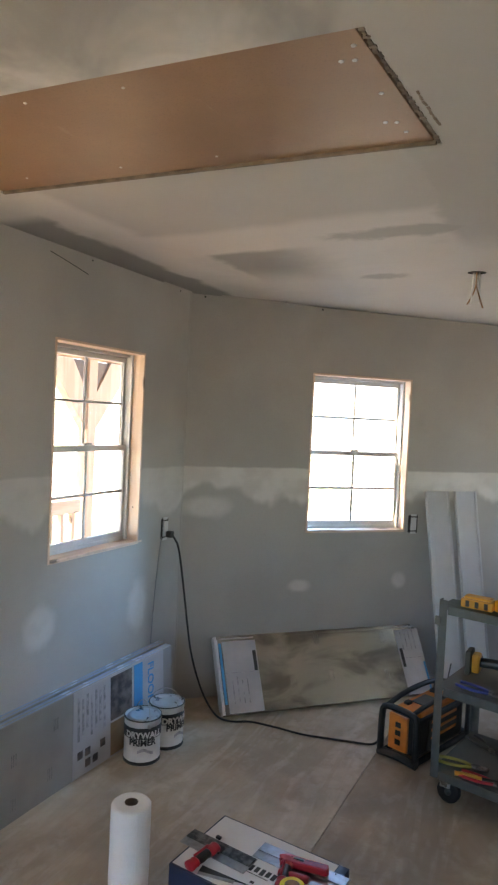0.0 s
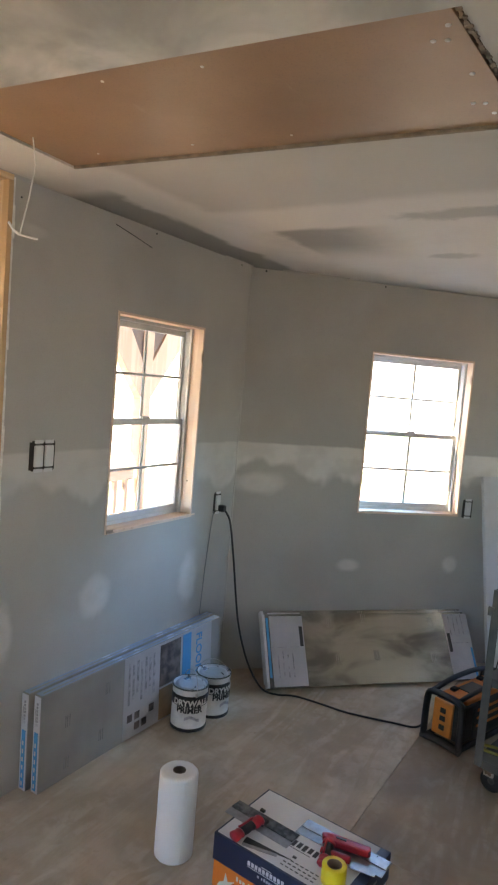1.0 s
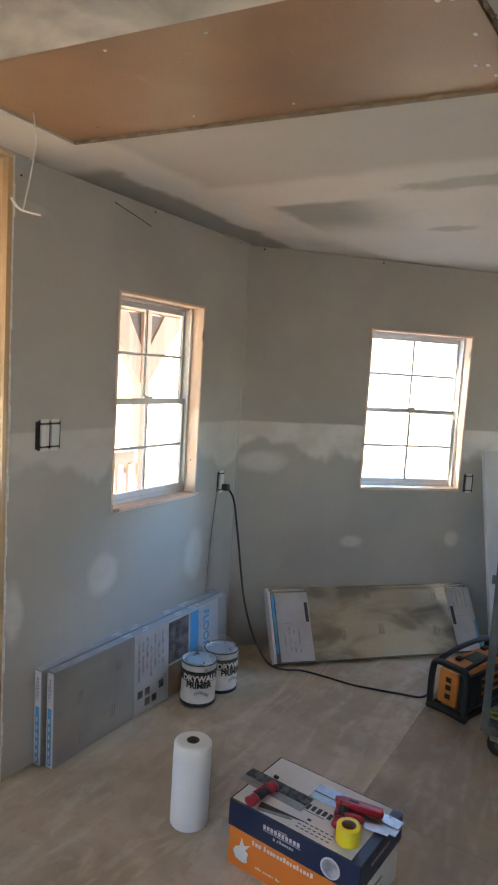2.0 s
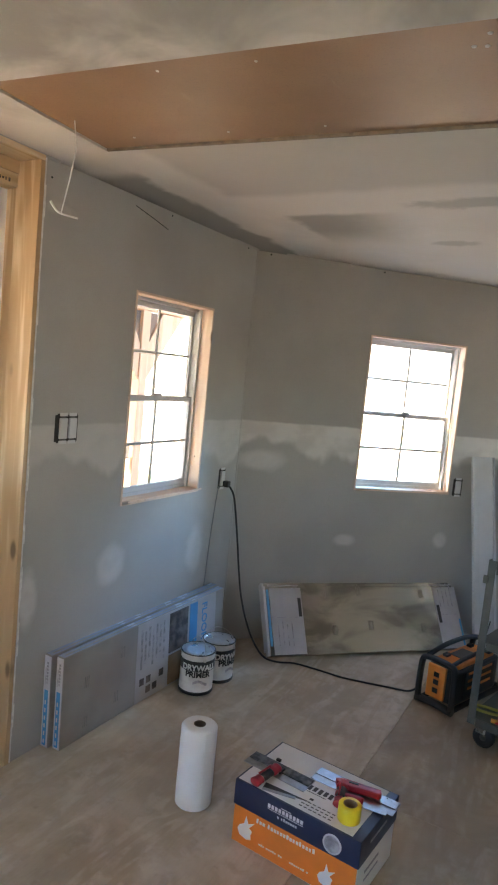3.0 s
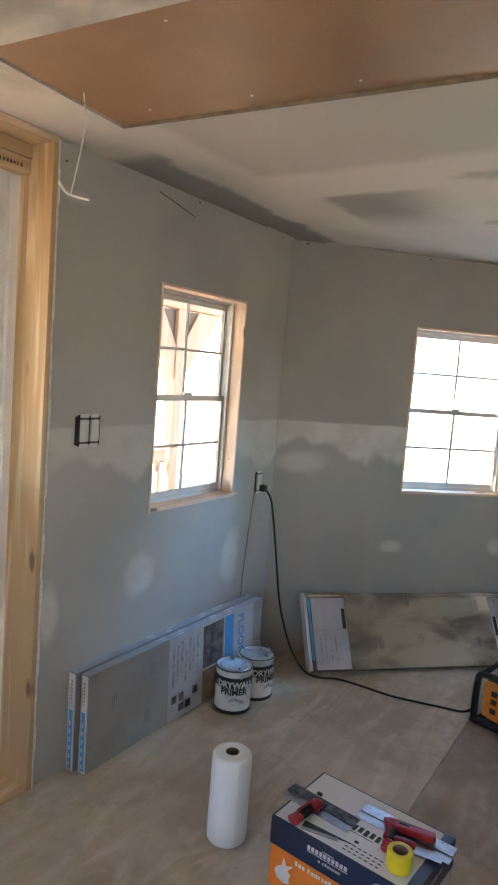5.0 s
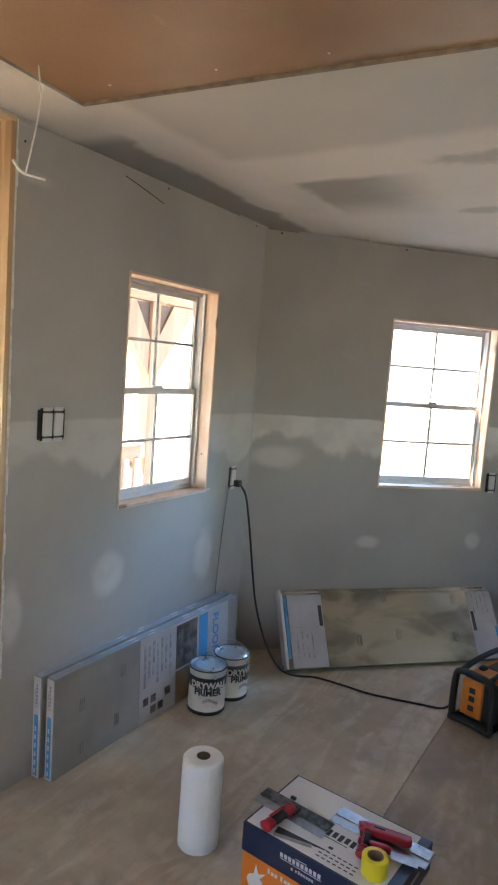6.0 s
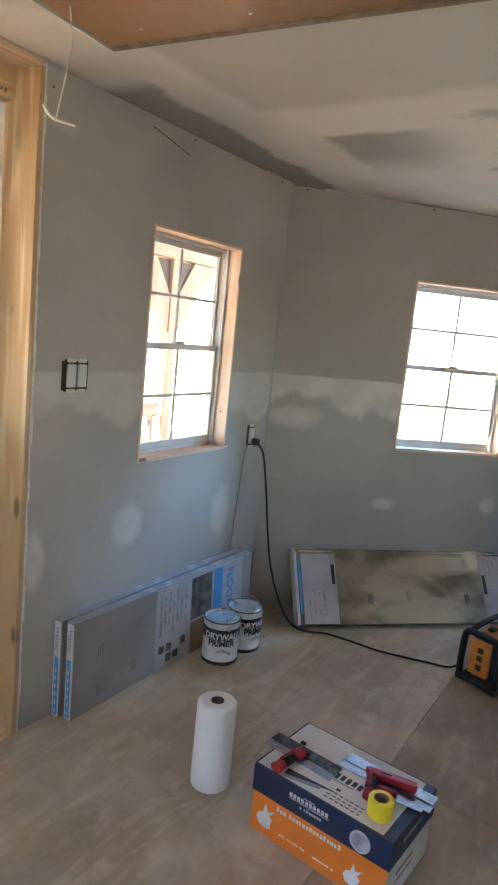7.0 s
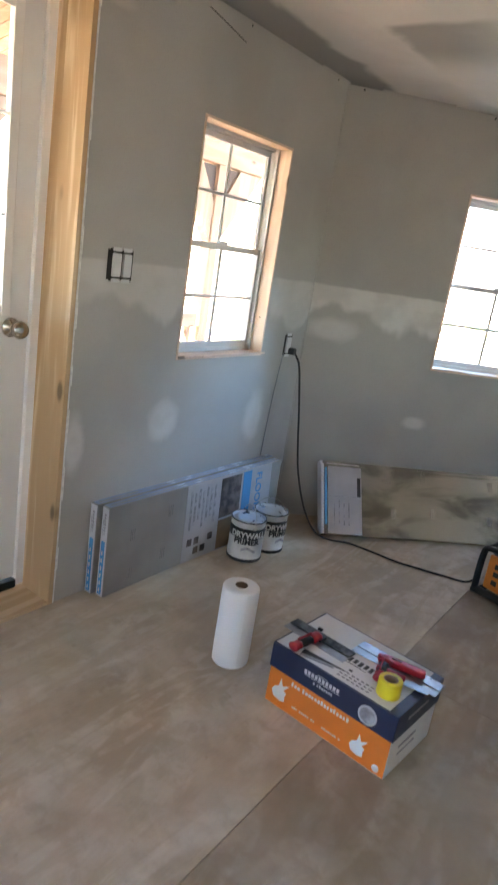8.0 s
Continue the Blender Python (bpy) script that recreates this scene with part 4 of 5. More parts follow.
for u, off, lift, skew, label in ((0.188, 0.283, 0.0225, 1.2, "silver film flooring pack with white labels leaning on the bay wall"),
                                  (0.193, 0.234, 0.0225, 1.0, "silver film flooring pack tucked behind another on the bay wall")):
    bay_pack(BAY @ Matrix.Translation((u, -off, lift)) @ Matrix.Rotation(radians(skew), 4, "Z") @ Matrix.Rotation(LEAN_BACK, 4, "X"), label)


# ---- primer cans ----
def primer_can(m, label):
    ob = thing("primer_can", m, label, "paint can", "primer cans")
    R, H = 0.079, 0.187
    part("body", lathe(bmesh.new(), [(0, 0.003), (R - 0.004, 0.003), (R, 0.0), (R, 0.006), (R - 0.002, 0.008), (R - 0.002, H - 0.012), (R, H - 0.01), (R + 0.001, H - 0.004), (R - 0.001, H)], 48), "can_white", ob)
    lid = part("lid", lathe(bmesh.new(), [(R - 0.001, H), (R - 0.006, H + 0.001), (R - 0.009, H - 0.006), (R - 0.014, H - 0.006), (R - 0.016, H - 0.001), (R - 0.03, H - 0.002), (0, H - 0.002)], 48), "tin", ob, "dull tin lid with drips")
    part("rim", lathe(bmesh.new(), [(R - 0.003, H - 0.003), (R + 0.002, H - 0.002), (R + 0.001, H + 0.0025), (R - 0.003, H + 0.002)], 48), "cart_grey", lid, "dark drip-stained rim")
    part("lower_band", lathe(bmesh.new(), [(R - 0.0015, 0.001), (R + 0.0006, 0.001), (R + 0.0006, 0.014), (R - 0.0015, 0.015)], 48), "ink", ob)
    band = lathe(bmesh.new(), [(R - 0.0018, 0.112), (R - 0.0002, 0.112), (R - 0.0002, 0.158), (R - 0.0018, 0.158)], 48)
    part("upper_band", band, "ink", ob)

    def wrap_at(mid, base, scale_z=1.0):
        def fn(x, y, z):
            a = mid + x / R
            r = R + 0.0003 + (0.0006 if z > 0 else 0.0)
            return Vector((r * math.cos(a), r * math.sin(a), base + y * scale_z))
        return fn

    lettering("lettering", "DRYWALL", 0.036, "can_white", ob, wrap_at(radians(-36), 0.117), bold=0.0014)
    lettering("lettering", "PRIMER", 0.036, "ink", ob, wrap_at(radians(-40), 0.086), bold=0.0014)
    swash = bmesh.new()
    for k in range(10):
        a0, a1 = radians(-55 + k * 5), radians(-55 + (k + 1) * 5)
        z0 = 0.052 + 0.008 * math.sin(k * 0.5)
        swash.faces.new([swash.verts.new(((R - 0.0008) * math.cos(a), (R - 0.0008) * math.sin(a), z)) for a, z in ((a0, z0), (a1, z0 + 0.001), (a1, z0 + 0.014), (a0, z0 + 0.013))])
    part("brush_stroke", swash, "label_grey", ob)
    pts = [((R + 0.004) * math.cos(a), 0.012 * (1 - math.cos(a) ** 2) + 0.0, 0.165 + 0.075 * math.sin(a)) for a in [math.pi * k / 10 for k in range(11)]]
    part("bail_handle", tube(bmesh.new(), pts, 0.0016, 6, 2), "zinc", ob, "thin wire bail handle", Matrix.Rotation(radians(-20), 4, "Z"))
    for s in (-1, 1):
        mm = Matrix.Rotation(radians(-20), 4, "Z") @ Matrix.Translation((s * R, 0, 0.165)) @ Matrix.Rotation(radians(90 * s), 4, "Y")
        part("bail_ear", lathe(bmesh.new(), [(0.009, -0.001), (0.009, 0.002), (0.005, 0.004), (0, 0.005)], 14, mm), "zinc", ob)
    return ob


primer_can(Matrix.Translation((0.202, 3.516, 0.0)) @ Matrix.Rotation(radians(-14), 4, "Z"), "white and black primer can with tin lid on plywood")
primer_can(Matrix.Translation((0.214, 3.678, 0.0)) @ Matrix.Rotation(radians(26), 4, "Z"), "primer can turned away beside another, wire handle raised")

# ---- paper towel roll ----
roll = thing("paper_towel_roll", Matrix.Translation((0.640, 2.848, 0.0)), "new white paper towel roll standing upright on plywood", "paper towel")
R = 0.061
prof = [(0.02, 0.0), (R - 0.003, 0.0), (R, 0.004), (R + 0.0008, 0.07), (R, 0.14), (R + 0.0006, 0.21), (R, 0.27), (R - 0.005, 0.276), (0.048, 0.278), (0.034, 0.2775), (0.02, 0.277)]
part("paper", lathe(bmesh.new(), prof, 48), "towel", roll)
part("core", lathe(bmesh.new(), [(0.0205, 0.0), (0.0205, 0.2785), (0.0185, 0.2785), (0.0185, 0.001)], 32), "roll_core", roll, "brown cardboard core")
part("loose_edge", block(-0.001, 0.001, -0.0015, 0.0, 0.004, 0.271, 0.0004), "towel", roll, m=Matrix.Rotation(radians(-35), 4, "Z") @ Matrix.Translation((R + 0.0016, 0, 0)))

# ---- copy paper carton ----
CAR_L, CAR_W, CAR_H, LID = 0.426, 0.278, 0.205, 0.082
CART_M = Matrix.Translation((1.062, 2.886, 0)) @ Matrix.Rotation(radians(-5.1), 4, "Z")
carton = thing("paper_carton", CART_M, "orange and navy copy paper carton with white lid top", "carton")
a, b = CAR_L / 2, CAR_W / 2
part("tray", block(-a + 0.003, a - 0.003, -b + 0.003, b - 0.003, 0, CAR_H - 0.006, 0.002), "carton_white", carton)
front = part("front_print", block(-a + 0.004, a - 0.004, -b + 0.0014, -b + 0.0028, 0.003, CAR_H - 0.02), "carton_orange", carton, "orange printed front")
part("back_print", block(-a + 0.004, a - 0.004, b - 0.0028, b - 0.0014, 0.003, CAR_H - 0.02), "carton_orange", carton)
lid = part("lid", block(-a - 0.001, a + 0.001, -b - 0.001, b + 0.001, CAR_H - LID, CAR_H, 0.0025), "carton_navy", carton, "navy lid with a white top panel")
part("lid_panel", block(-a + 0.006, a - 0.03, -b + 0.006, b - 0.006, CAR_H + 0.0002, CAR_H + 0.0012), "carton_white", lid)


def animal_mark(x, z, s):
    """A plain pale emblem: a rounded body with two long upright lobes."""
    pts = [(-0.4, -0.5), (0.15, -0.62), (0.5, -0.5), (0.45, -0.2), (0.55, 0.1), (0.3, 0.25), (0.7, 0.75), (0.2, 0.5), (0.0, 1.0), (-0.12, 0.4), (-0.45, 0.2), (-0.6, -0.1)]
    return prism(bmesh.new(), [(x + s * px, z + s * pz) for px, pz in pts], -b + 0.0002, -b + 0.0013)


part("pale_emblem", animal_mark(-a + 0.05, 0.056, 0.046), "carton_white", front)
part("pale_emblem", animal_mark(a - 0.095, 0.048, 0.042), "carton_white", front)
rng = random.Random(21)


def word_bars(x0, x1, z0, h, pitch):
    """A line of small bars as wide and high as letters."""
    out = []
    x = x0
    while x < x1:
        w = pitch * rng.uniform(0.5, 0.75)
        out.append((x, x + w, z0, z0 + h * rng.choice((0.72, 0.72, 1.0))))
        x += pitch * rng.choice((1.0, 1.0, 1.0, 1.0, 1.7))
    return out


strips("print_bar", word_bars(-0.125, 0.075, 0.099, 0.013, 0.011) + word_bars(-0.11, -0.03, 0.032, 0.006, 0.0075) + word_bars(0.0, 0.06, 0.03, 0.006, 0.0075), -b + 0.0002, -b + 0.0013, "carton_white", front)
part("ring_mark", lathe(bmesh.new(), [(0, 0.0), (0.011, 0.0), (0.011, 0.001), (0, 0.001)], 20, Matrix.Translation((a - 0.03, -b + 0.0013, 0.02)) @ Matrix.Rotation(radians(90), 4, "X")), "carton_white", front)
yy0, yy1 = -b - 0.0022, -b - 0.0011
strips("title_bar", [(-0.09 + 0.0125 * k, -0.0815 + 0.0125 * k, 0.168, 0.180) for k in range(10)] + [(-0.09, 0.034, 0.1635, 0.1645), (-0.045, -0.01, 0.184, 0.1852)], yy0, yy1, "carton_white", lid)
strips("print_bar", word_bars(-0.055, 0.012, 0.148, 0.009, 0.008), yy0, yy1, "label_white", lid)
part("round_seal", lathe(bmesh.new(), [(0, 0.0), (0.03, 0.0), (0.03, 0.001), (0.024, 0.0012), (0.023, 0.0008), (0, 0.0008)], 28, Matrix.Translation((a - 0.085, -b - 0.0011, 0.158)) @ Matrix.Rotation(radians(90), 4, "X")), "label_grey", lid, "round printed seal")
part("seal_ring", lathe(bmesh.new(), [(0.0245, 0.0011), (0.029, 0.0011), (0.029, 0.0018), (0.0245, 0.0018)], 28, Matrix.Translation((a - 0.085, -b - 0.0011, 0.158)) @ Matrix.Rotation(radians(90), 4, "X")), "label_white", lid)
top_print = [(-0.02 + 0.018 * k, -0.008 + 0.018 * k, -0.034 + 0.003 * (k % 2), -0.008) for k in range(6)]
for x0, x1, y0, y1 in top_print + [(-0.02, 0.05, -0.042, -0.04), (0.012, 0.024, -0.075, -0.066)] + [(0.0 + 0.016 * k, 0.010 + 0.016 * k, y, y + 0.0035) for y in (-0.09, -0.104, -0.118) for k in range(7)]:
    part("print_bar", block(x0, x1, y0, y1, CAR_H + 0.0012, CAR_H + 0.0018), "ink", lid)
strips("end_bar", [(a + 0.0011, a + 0.002, CAR_H - 0.04, CAR_H - 0.032)], -0.07, 0.05, "label_grey", lid)
strips("end_bar", [(a - 0.0028, a - 0.0016, 0.05, 0.056), (a - 0.0028, a - 0.0016, 0.075, 0.083)], -0.08, 0.02, "label_grey", carton)

# ---- tools on the carton ----
TOPZ = CAR_H + 0.002


def on_carton(x, y, rz, z=0.0):
    return CART_M @ Matrix.Translation((x, y, TOPZ + z)) @ Matrix.Rotation(radians(rz), 4, "Z")


def grip(length, r0, r1, material, parent, m, name="handle", label=""):
    prof = [(0, 0), (r0 * 0.8, 0.0), (r0, 0.006), (r0 * 0.86, length * 0.3), (r0, length * 0.6), (r1, length * 0.9), (r1 * 0.8, length), (0, length)]
    return part(name, lathe(bmesh.new(), prof, 16, m @ Matrix.Rotation(radians(90), 4, "Y") @ Matrix.Diagonal((0.8, 1.15, 1, 1))), material, parent, label)


def taping_knife(m, length, width, spine, handle_x, handle_turn, label):
    """A wide drywall knife: thin blade, folded spine along its back edge and a short thick handle across it."""
    ob = thing("taping_knife", m, label, "taping knife", "taping knives on the carton")
    part("blade", block(-length / 2, length / 2, 0.0, width, 0.0, 0.0012, 0.0004), "steel", ob)
    part("spine", block(-length / 2 + 0.002, length / 2 - 0.002, width * 0.42, width - 0.003, 0.0013, 0.0045, 0.001), spine, ob, "blade spine smeared with dried mud")
    hm = Matrix.Translation((handle_x, 0.03, 0.018)) @ Matrix.Rotation(radians(handle_turn), 4, "Z") @ Matrix.Rotation(radians(3), 4, "Y")
    part("bracket", block(handle_x - 0.016, handle_x + 0.016, 0.018, 0.05, 0.0046, 0.012, 0.002), "black_plastic", ob)
    grip(0.036, 0.0165, 0.0165, "red", ob, hm, "collar")
    grip(0.05, 0.0145, 0.0135, "black_plastic", ob, hm @ Matrix.Translation((0.034, 0, 0)))
    grip(0.032, 0.0155, 0.0165, "red", ob, hm @ Matrix.Translation((0.082, 0, 0)), "end_cap")
    part("ridge", tube(bmesh.new(), [hm @ Vector((0.03, -0.006, 0.0155)), hm @ Vector((0.06, -0.006, 0.0142)), hm @ Vector((0.086, -0.006, 0.0148))], 0.0035, 6), "red", ob)
    return ob


taping_knife(on_carton(-0.132, -0.055, -1.5), 0.228, 0.074, "dark_steel", 0.0, -97, "wide drywall taping knife caked with dark mud, red and black handle")
taping_knife(on_carton(0.100, 0.022, 0.5), 0.275, 0.074, "steel", -0.036, -72, "shiny steel taping knife with red and black handle")
clip = thing("hanging_clip", on_carton(-0.16, 0.027, -1.5), "small black clip beside the taping knife", "clip")
part("clip", block(-0.008, 0.008, -0.004, 0.006, 0.0, 0.008, 0.002), "black_plastic", clip)

saw = thing("jab_saw", on_carton(-0.128, -0.108, 10), "pointed black drywall jab saw lying on the carton", "saw")
part("blade", prism(bmesh.new(), [(0, -0.014), (0.150, 0.003), (0.0, 0.014)], 0.0, 0.0016, Matrix.Rotation(radians(90), 4, "X") @ Matrix.Diagonal((1, -1, 1, 1))), "black_plastic", saw)
part("back_edge", block(0.0, 0.105, -0.026, -0.015, 0.0, 0.0018), "steel", saw, "bright steel back of the blade", m=Matrix.Rotation(radians(5), 4, "Z"))

cutter = thing("utility_knife", on_carton(0.112, 0.054, 13, 0.0065), "red folding utility knife lying on a steel blade", "utility knife")
outline = [(-0.074, -0.004), (-0.066, 0.012), (-0.045, 0.018), (0.02, 0.014), (0.066, 0.013), (0.072, 0.004), (0.068, -0.012), (0.01, -0.013), (-0.05, -0.016)]
bm = prism(bmesh.new(), outline, 0.0, 0.021, Matrix.Rotation(radians(90), 4, "X") @ Matrix.Diagonal((1, -1, 1, 1)))
bmesh.ops.recalc_face_normals(bm, faces=bm.faces)
bmesh.ops.bevel(bm, geom=bm.edges[:], offset=0.0045, segments=2, affect="EDGES", profile=0.6)
low = min(v.co.z for v in bm.verts)
bmesh.ops.translate(bm, verts=bm.verts, vec=(0, 0, -low))
part("body", bm, "red", cutter)
part("slider", block(-0.03, 0.0, -0.004, 0.004, 0.0208, 0.024, 0.001), "black_plastic", cutter)
part("groove", block(-0.05, 0.055, 0.005, 0.0065, 0.0206, 0.0214), "carton_navy", cutter)
scraper = thing("putty_knife", on_carton(0.150, 0.006, 12, 0.0055), "narrow putty knife with a red handle under the cutter", "putty knife")
grip(0.085, 0.011, 0.012, "red", scraper, Matrix.Translation((-0.085, 0, 0.0095)))
part("blade", block(0.0, 0.072, -0.016, 0.016, 0.0, 0.0012, 0.0004), "steel", scraper)
tape = thing("tape_roll", on_carton(0.143, -0.076, 0), "bright yellow roll of masking tape", "tape")
part("tape", lathe(bmesh.new(), [(0.02, 0.0), (0.032, 0.0), (0.0335, 0.002), (0.0335, 0.046), (0.032, 0.048), (0.0205, 0.048)], 36), "yellow", tape)
part("core", lathe(bmesh.new(), [(0.0205, 0.048), (0.0185, 0.0482), (0.0185, 0.0005), (0.0203, 0.0)], 30), "cardboard", tape, "brown cardboard core")

# ---- jobsite radio ----
RAD = Matrix.Translation((1.07, 4.088, 0)) @ Matrix.Rotation(radians(-19), 4, "Z") @ Matrix.Diagonal((0.9, 1.2, 0.9, 1))
radio = thing("jobsite_radio", RAD, "orange and black jobsite radio in a rubber roll cage", "radio")
part("body", block(0.022, 0.188, 0.04, 0.37, 0.03, 0.215, 0.018), "black_plastic", radio)
plate = part("outlet_plate", block(0.03, 0.135, 0.028, 0.042, 0.04, 0.215, 0.006), "orange", radio, "orange plate with black outlets")
for z in (0.07, 0.115, 0.155):
    part("outlet", block(0.07, 0.1, 0.0255, 0.0285, z, z + 0.026, 0.002), "black", plate)
part("speaker", block(0.186, 0.196, 0.1, 0.33, 0.05, 0.2, 0.006), "black", radio)
deck = part("top_deck", block(0.035, 0.175, 0.07, 0.34, 0.213, 0.236, 0.008), "orange", radio, "orange top deck with grey panel")
part("panel", block(0.06, 0.15, 0.14, 0.24, 0.235, 0.241, 0.003), "cart_grey", deck)
for x, y in ((0.05, 0.1), (0.05, 0.28), (0.15, 0.29)):
    part("knob", block(x, x + 0.028, y, y + 0.03, 0.235, 0.25, 0.004), "black", deck)
for z in (0.1, 0.14, 0.18):
    part("rib", block(0.19, 0.199, 0.12, 0.3, z, z + 0.014, 0.003), "orange", radio)
for y in (0.012, 0.395):
    loop = [(0.004, y, 0.025), (0.002, y, 0.12), (0.008, y, 0.225), (0.03, y, 0.25), (0.1, y, 0.256), (0.17, y, 0.25), (0.196, y, 0.225), (0.2, y, 0.12), (0.198, y, 0.025)]
    part("cage_loop", tube(bmesh.new(), loop, 0.015, 10, 4), "black", radio)
    part("foot_bar", tube(bmesh.new(), [(-0.004, y, 0.018), (0.1, y, 0.026), (0.208, y, 0.018)], 0.018, 10, 4), "black", radio)
part("carry_bar", tube(bmesh.new(), [(0.03, 0.012, 0.252), (0.035, 0.1, 0.278), (0.035, 0.2, 0.284), (0.035, 0.3, 0.278), (0.03, 0.395, 0.252)], 0.013, 10, 4), "black", radio)
part("carry_bar", tube(bmesh.new(), [(0.17, 0.012, 0.25), (0.168, 0.12, 0.262), (0.168, 0.3, 0.262), (0.17, 0.395, 0.25)], 0.011, 10, 4), "black", radio)
for x in (0.012, 0.19):
    part("skid", tube(bmesh.new(), [(x, 0.012, 0.016), (x, 0.395, 0.016)], 0.014, 8), "black", radio)
part("antenna", tube(bmesh.new(), [(0.155, 0.25, 0.24), (0.18, 0.26, 0.43)], 0.003, 8), "black", radio)

# ---- extension cord ----
cord = thing("extension_cord", Matrix.Translation((0, 3.925, 0.884)), "black extension cord running from wall outlet to the radio", "cord")
pts = [(0.03, 3.928, 0.882), (0.05, 3.934, 0.862), (0.074, 3.94, 0.81), (0.103, 3.95, 0.635), (0.129, 3.96, 0.445), (0.154, 3.965, 0.311), (0.197, 3.972, 0.179), (0.25, 3.975, 0.083),
       (0.315, 3.975, 0.024), (0.38, 4.005, 0.0065), (0.456, 4.05, 0.0065), (0.58, 4.062, 0.0065), (0.71, 4.065, 0.0065), (0.82, 4.09, 0.0065), (0.93, 4.12, 0.0065), (1.03, 4.135, 0.015),
       (1.085, 4.11, 0.075)]
part("cable", tube(bmesh.new(), [(x, y - 3.925, z - 0.884) for x, y, z in pts], 0.0052, 8, 6), "black", cord)
part("plug", block(0.012, 0.045, -0.014, 0.014, -0.018, 0.014, 0.006), "black", cord)

# the hanging cord's shadow on the wall, modelled as a thin grey line
wire = thing("cord_shadow", Matrix.Translation((0.003, 3.885, 0.87)), "extension cord's shadow on the drywall, built as a thin grey line", "wire")
part("strand", tube(bmesh.new(), [(0, 0.005, 0.0), (0, -0.012, -0.1), (0, -0.032, -0.264), (0, -0.042, -0.39), (0, -0.05, -0.51)], 0.0021, 6), "shadow_grey", wire)

# ---- white trim boards leaning on the bay wall ----
def trim_board(u, w, lean, label, lip):
    length = 1.115
    ob = thing("trim_board", BAY @ Matrix.Translation((u + 0.02, -0.235, 0.004)) @ Matrix.Rotation(radians(-lean), 4, "X") @ Matrix.Rotation(radians(-1.0), 4, "Y"), label, "trim board", "white boards on the bay wall")
    part("face", block(0, w, 0, 0.012, 0, length, 0.002), "trim_paint", ob)
    part("edge_lip", block(0, lip, -0.01, -0.0004, 0, length, 0.002), "trim_paint", ob)
    part("edge_lip", block(w - 0.012, w, -0.008, -0.0004, 0, length, 0.002), "trim_paint", ob)
    return ob


trim_board(1.425, 0.152, 11.8, "long white grooved board leaning on grey drywall", 0.032)
trim_board(1.61, 0.145, 11.0, "long white board with pencil marks leaning on drywall", 0.02)

# ---- utility cart ----
CARTM = Matrix.Translation((1.345, 3.838, 0)) @ Matrix.Rotation(radians(-12), 4, "Z")
cart = thing("utility_cart", CARTM, "grey steel three-shelf utility cart loaded with tools", "cart")
CL, CD = 0.78, 0.44
SHELVES = (0.125, 0.455, 0.775)
TOP_D = 0.13
for x in (0.0, CL):
    for y in (0.0, CD):
        height = 0.80 if y == 0 else 0.475
        sx, sy = (1 if x == 0 else -1), (1 if y == 0 else -1)
        bm = bmesh.new()
        box(bm, min(x, x + sx * 0.032), max(x, x + sx * 0.032), min(y, y + sy * 0.003), max(y, y + sy * 0.003), 0.1, height, 0.001)
        box(bm, min(x, x + sx * 0.003), max(x, x + sx * 0.003), min(y + sy * 0.0031, y + sy * 0.032), max(y + sy * 0.0031, y + sy * 0.032), 0.1, height, 0.001)
        leg = part("upright", bm, "cart_grey", cart)
        cm = Matrix.Translation((x + sx * 0.05, y + sy * 0.05, 0))
        part("caster_fork", block(-0.02, 0.02, -0.022, 0.022, 0.06, 0.105, 0.004), "zinc", cart, m=cm)
        wm = cm @ Matrix.Translation((0.012, 0, 0.045)) @ Matrix.Rotation(radians(90), 4, "X")
        wheel = part("wheel", lathe(bmesh.new(), [(0, -0.014), (0.032, -0.014), (0.044, -0.012), (0.045, -0.006), (0.045, 0.006), (0.044, 0.012), (0.032, 0.014), (0, 0.014)], 28, wm), "black", cart)
        part("hub", lathe(bmesh.new(), [(0, -0.016), (0.014, -0.016), (0.014, 0.016), (0, 0.016)], 14, wm), "cart_grey", wheel)
for z in SHELVES:
    depth = TOP_D if z > 0.7 else CD
    bm = bmesh.new()
    box(bm, 0.004, CL - 0.004, 0.004, depth - 0.004, z, z + 0.004)
    for y0, y1 in ((0.0035, 0.0065), (depth - 0.0065, depth - 0.0035)):
        box(bm, 0.0331, CL - 0.0331, y0, y1, z - 0.03, z - 0.0002, 0.001)
    for x0, x1 in ((0.0035, 0.0065), (CL - 0.0065, CL - 0.0035)):
        box(bm, x0, x1, 0.0331, depth - 0.0331, z - 0.03, z - 0.0002, 0.001)
    part("shelf", bm, "cart_grey", cart)
part("clip", block(-0.012, 0.01, -0.008, -0.0005, 0.70, 0.735, 0.003), "cart_grey", cart)


def on_cart(x, y, shelf, rz=0.0, dz=0.0):
    return CARTM @ Matrix.Translation((x, y, SHELVES[shelf] + 0.0045 + dz)) @ Matrix.Rotation(radians(rz), 4, "Z")


def pliers(m, grips, label, name="pliers"):
    ob = thing(name, m, label, "pliers", "hand tools on the cart")
    for s in (-1, 1):
        part("handle", tube(bmesh.new(), [(0, s * 0.004, 0.009), (0.05, s * 0.022, 0.009), (0.1, s * 0.025, 0.009), (0.135, s * 0.02, 0.009)], 0.0062, 8, 4), grips, ob)
        part("jaw", tube(bmesh.new(), [(0.01, s * 0.008, 0.009), (-0.02, s * 0.01, 0.009), (-0.055, s * 0.003, 0.009)], 0.006, 6, 3), "dark_steel", ob)
    part("pivot", lathe(bmesh.new(), [(0, 0.0), (0.012, 0.0), (0.012, 0.017), (0, 0.018)], 14), "dark_steel", ob)
    return ob


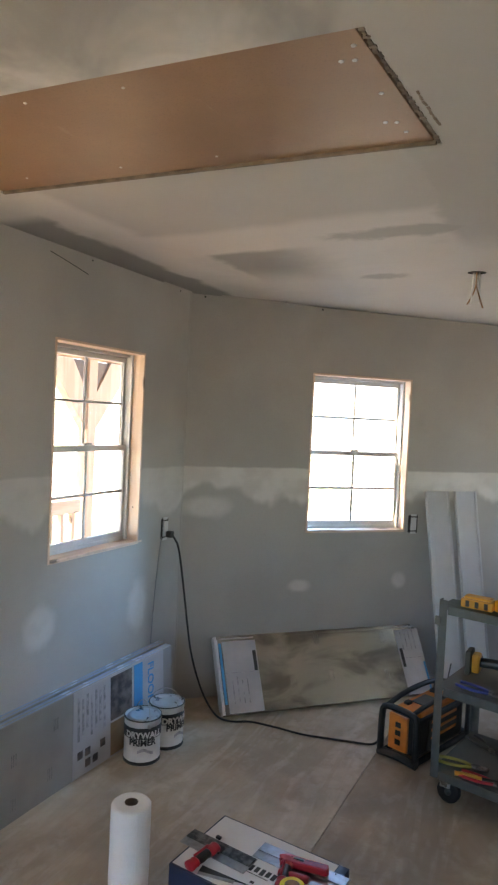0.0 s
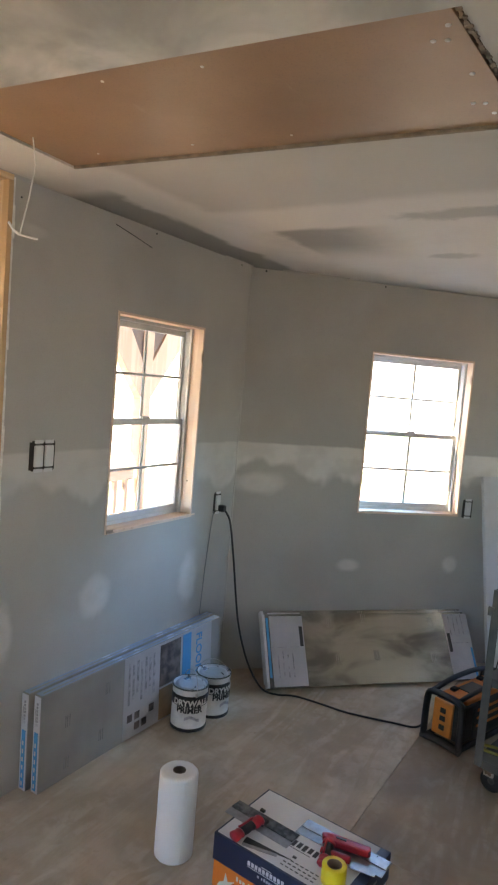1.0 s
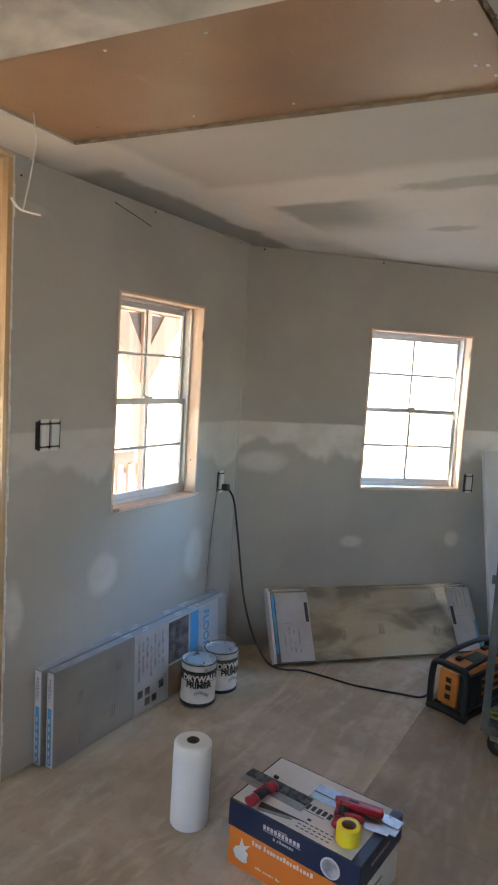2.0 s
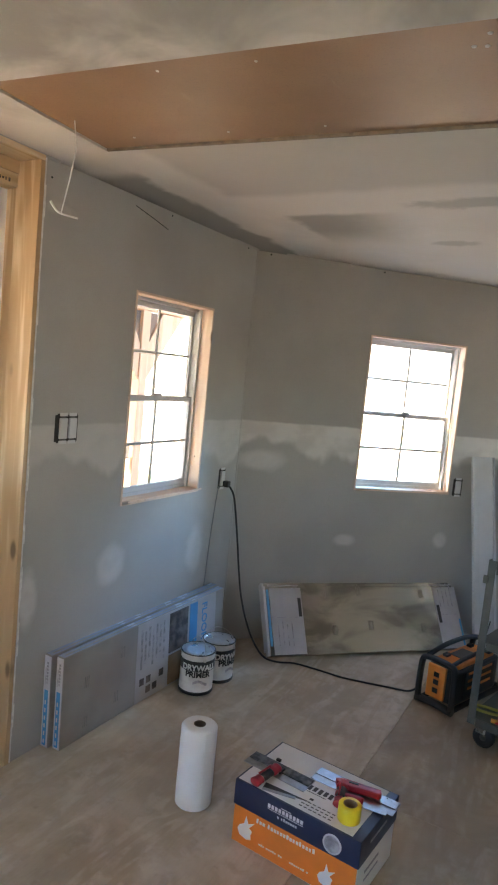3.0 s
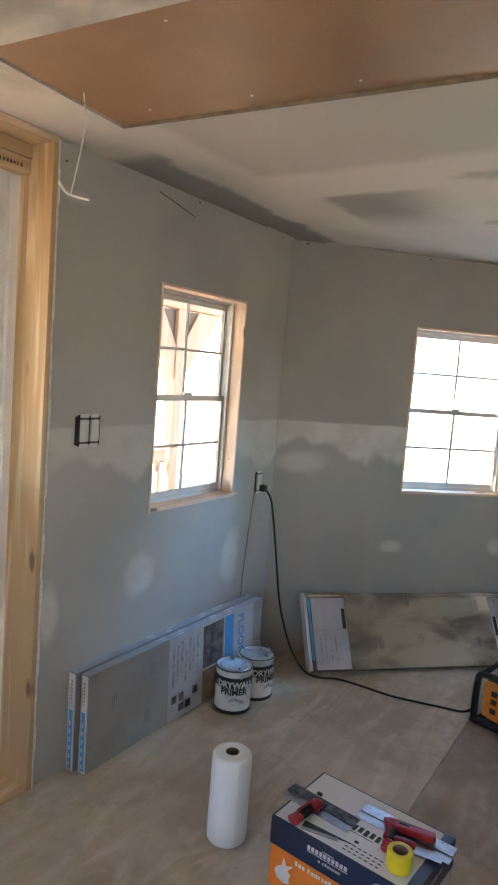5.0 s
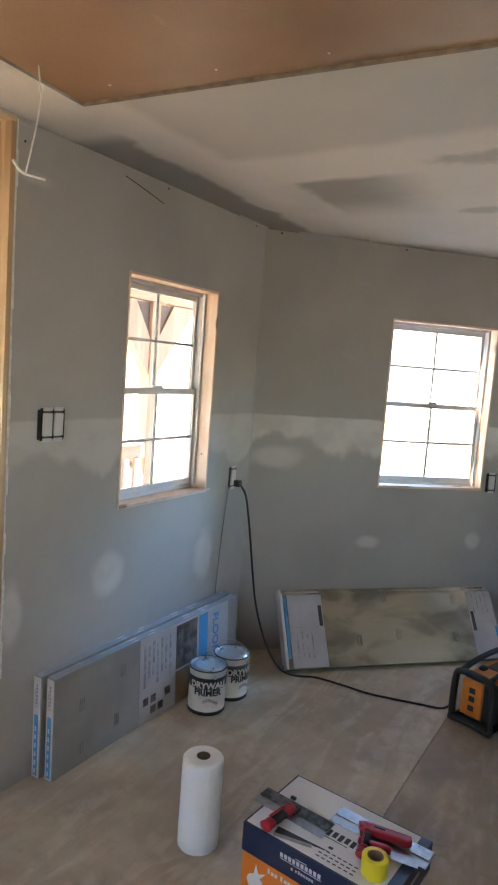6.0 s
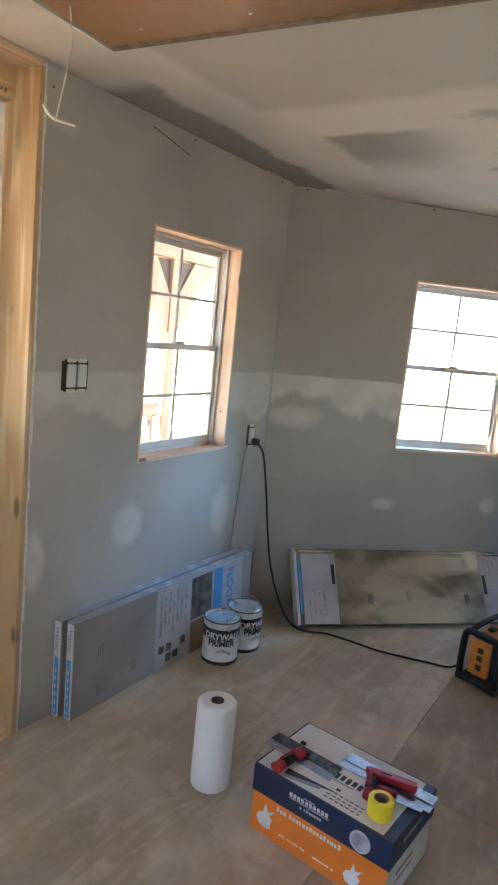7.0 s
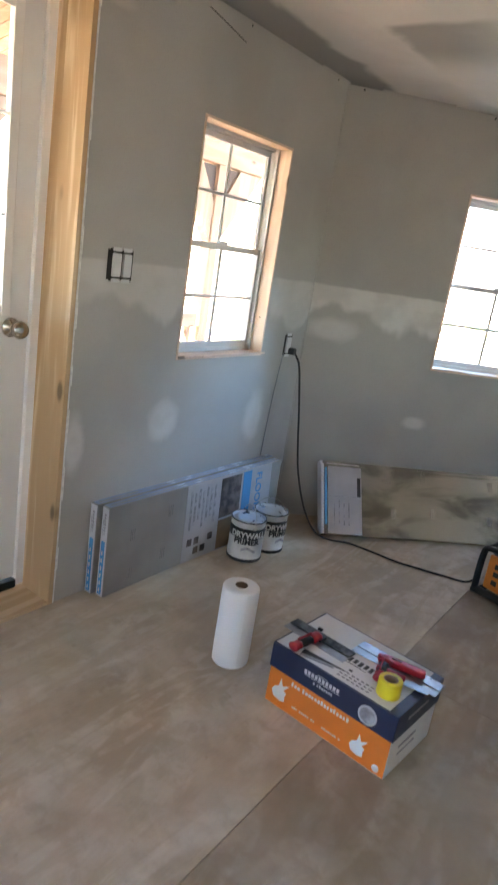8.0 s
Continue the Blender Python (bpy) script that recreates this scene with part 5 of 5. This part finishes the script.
pliers(on_cart(0.13, 0.12, 0, 195), "lime", "yellow-green handled pliers on the cart shelf")
pliers(on_cart(0.24, 0.26, 0, 120), "blue_plastic", "blue handled pliers lying open on the cart shelf")
pliers(on_cart(0.24, 0.05, 0, 185, 0.0), "red", "red handled snips on the lower cart shelf", "tin_snips")
pliers(on_cart(0.20, 0.06, 1, 175), "blue_plastic", "blue handled pliers on the middle cart shelf")
pliers(on_cart(0.27, 0.34, 1, 165), "blue_plastic", "blue handled tool at the back of the shelf")

pliers(on_cart(0.14, 0.30, 0, 150), "black_plastic", "black handled pliers at the back of the lower shelf")
snips = thing("aviation_snips", on_cart(0.19, 0.035, 0, 12), "amber and black handled snips beside the red ones", "snips")
part("handle", tube(bmesh.new(), [(-0.1, 0.0, 0.012), (-0.05, 0.008, 0.012), (0.0, 0.004, 0.012)], 0.009, 10, 4), "yellow_tool", snips)
part("handle", tube(bmesh.new(), [(0.0, 0.004, 0.012), (0.06, 0.012, 0.012), (0.12, 0.01, 0.012)], 0.0085, 10, 4), "black_plastic", snips)
part("jaw", block(0.118, 0.165, 0.002, 0.016, 0.007, 0.016, 0.003), "dark_steel", snips)

level = thing("tool_case", on_cart(0.07, 0.03, 2, 3), "amber plastic tool case with black clips on the cart", "tool case")
part("case", block(0, 0.12, 0, 0.07, 0.0, 0.034, 0.006), "yellow_tool", level)
part("ridge", block(0.01, 0.11, 0.012, 0.058, 0.0342, 0.044, 0.004), "yellow_tool", level)
for x in (0.02, 0.055, 0.09):
    part("clip", block(x, x + 0.014, -0.003, -0.0005, 0.006, 0.03, 0.001), "black_plastic", level)
driver = thing("cordless_driver", on_cart(0.225, 0.085, 2, -12), "white and black cordless drill driver with amber battery", "drill")
part("motor_housing", lathe(bmesh.new(), [(0, 0.0), (0.026, 0.002), (0.03, 0.03), (0.03, 0.1), (0.022, 0.13), (0.014, 0.15), (0, 0.152)], 20, Matrix.Translation((0, 0, 0.15)) @ Matrix.Rotation(radians(62), 4, "Y")), "label_white", driver)
part("grip", tube(bmesh.new(), [(0.05, 0, 0.16), (0.03, 0, 0.1), (0.015, 0, 0.045)], 0.019, 12, 4), "black_plastic", driver)
part("battery", block(-0.03, 0.06, -0.03, 0.03, 0.0, 0.045, 0.006), "yellow_tool", driver)
part("chuck", lathe(bmesh.new(), [(0, 0.15), (0.016, 0.15), (0.012, 0.185), (0, 0.19)], 16, Matrix.Translation((0, 0, 0.15)) @ Matrix.Rotation(radians(62), 4, "Y")), "black_plastic", driver)
part("side_bars", block(0.03, 0.08, -0.0325, -0.0305, 0.155, 0.172), "ink", driver)
sander = thing("palm_sander", on_cart(0.04, 0.2, 1, 8), "amber and black hand sander standing on the cart", "sander")
part("pad", block(0, 0.022, 0, 0.08, 0.0, 0.095, 0.004), "cart_grey", sander)
part("housing", block(0.023, 0.055, 0.012, 0.068, 0.008, 0.085, 0.01), "yellow_tool", sander)
part("handle", tube(bmesh.new(), [(0.05, 0.04, 0.05), (0.12, 0.04, 0.055), (0.2, 0.04, 0.05)], 0.02, 12, 4), "black_plastic", sander)
part("end_cap", block(0.2, 0.235, 0.015, 0.065, 0.02, 0.08, 0.01), "yellow_tool", sander)
jar = thing("small_jar", on_cart(0.285, 0.055, 1), "small clear jar of screws on the middle shelf", "jar")
part("jar", lathe(bmesh.new(), [(0, 0.0), (0.028, 0.0), (0.03, 0.004), (0.03, 0.05), (0.026, 0.056), (0, 0.056)], 24), "label_white", jar)
part("lid", lathe(bmesh.new(), [(0.029, 0.0565), (0.029, 0.068), (0.026, 0.071), (0, 0.071)], 24), "zinc", jar)
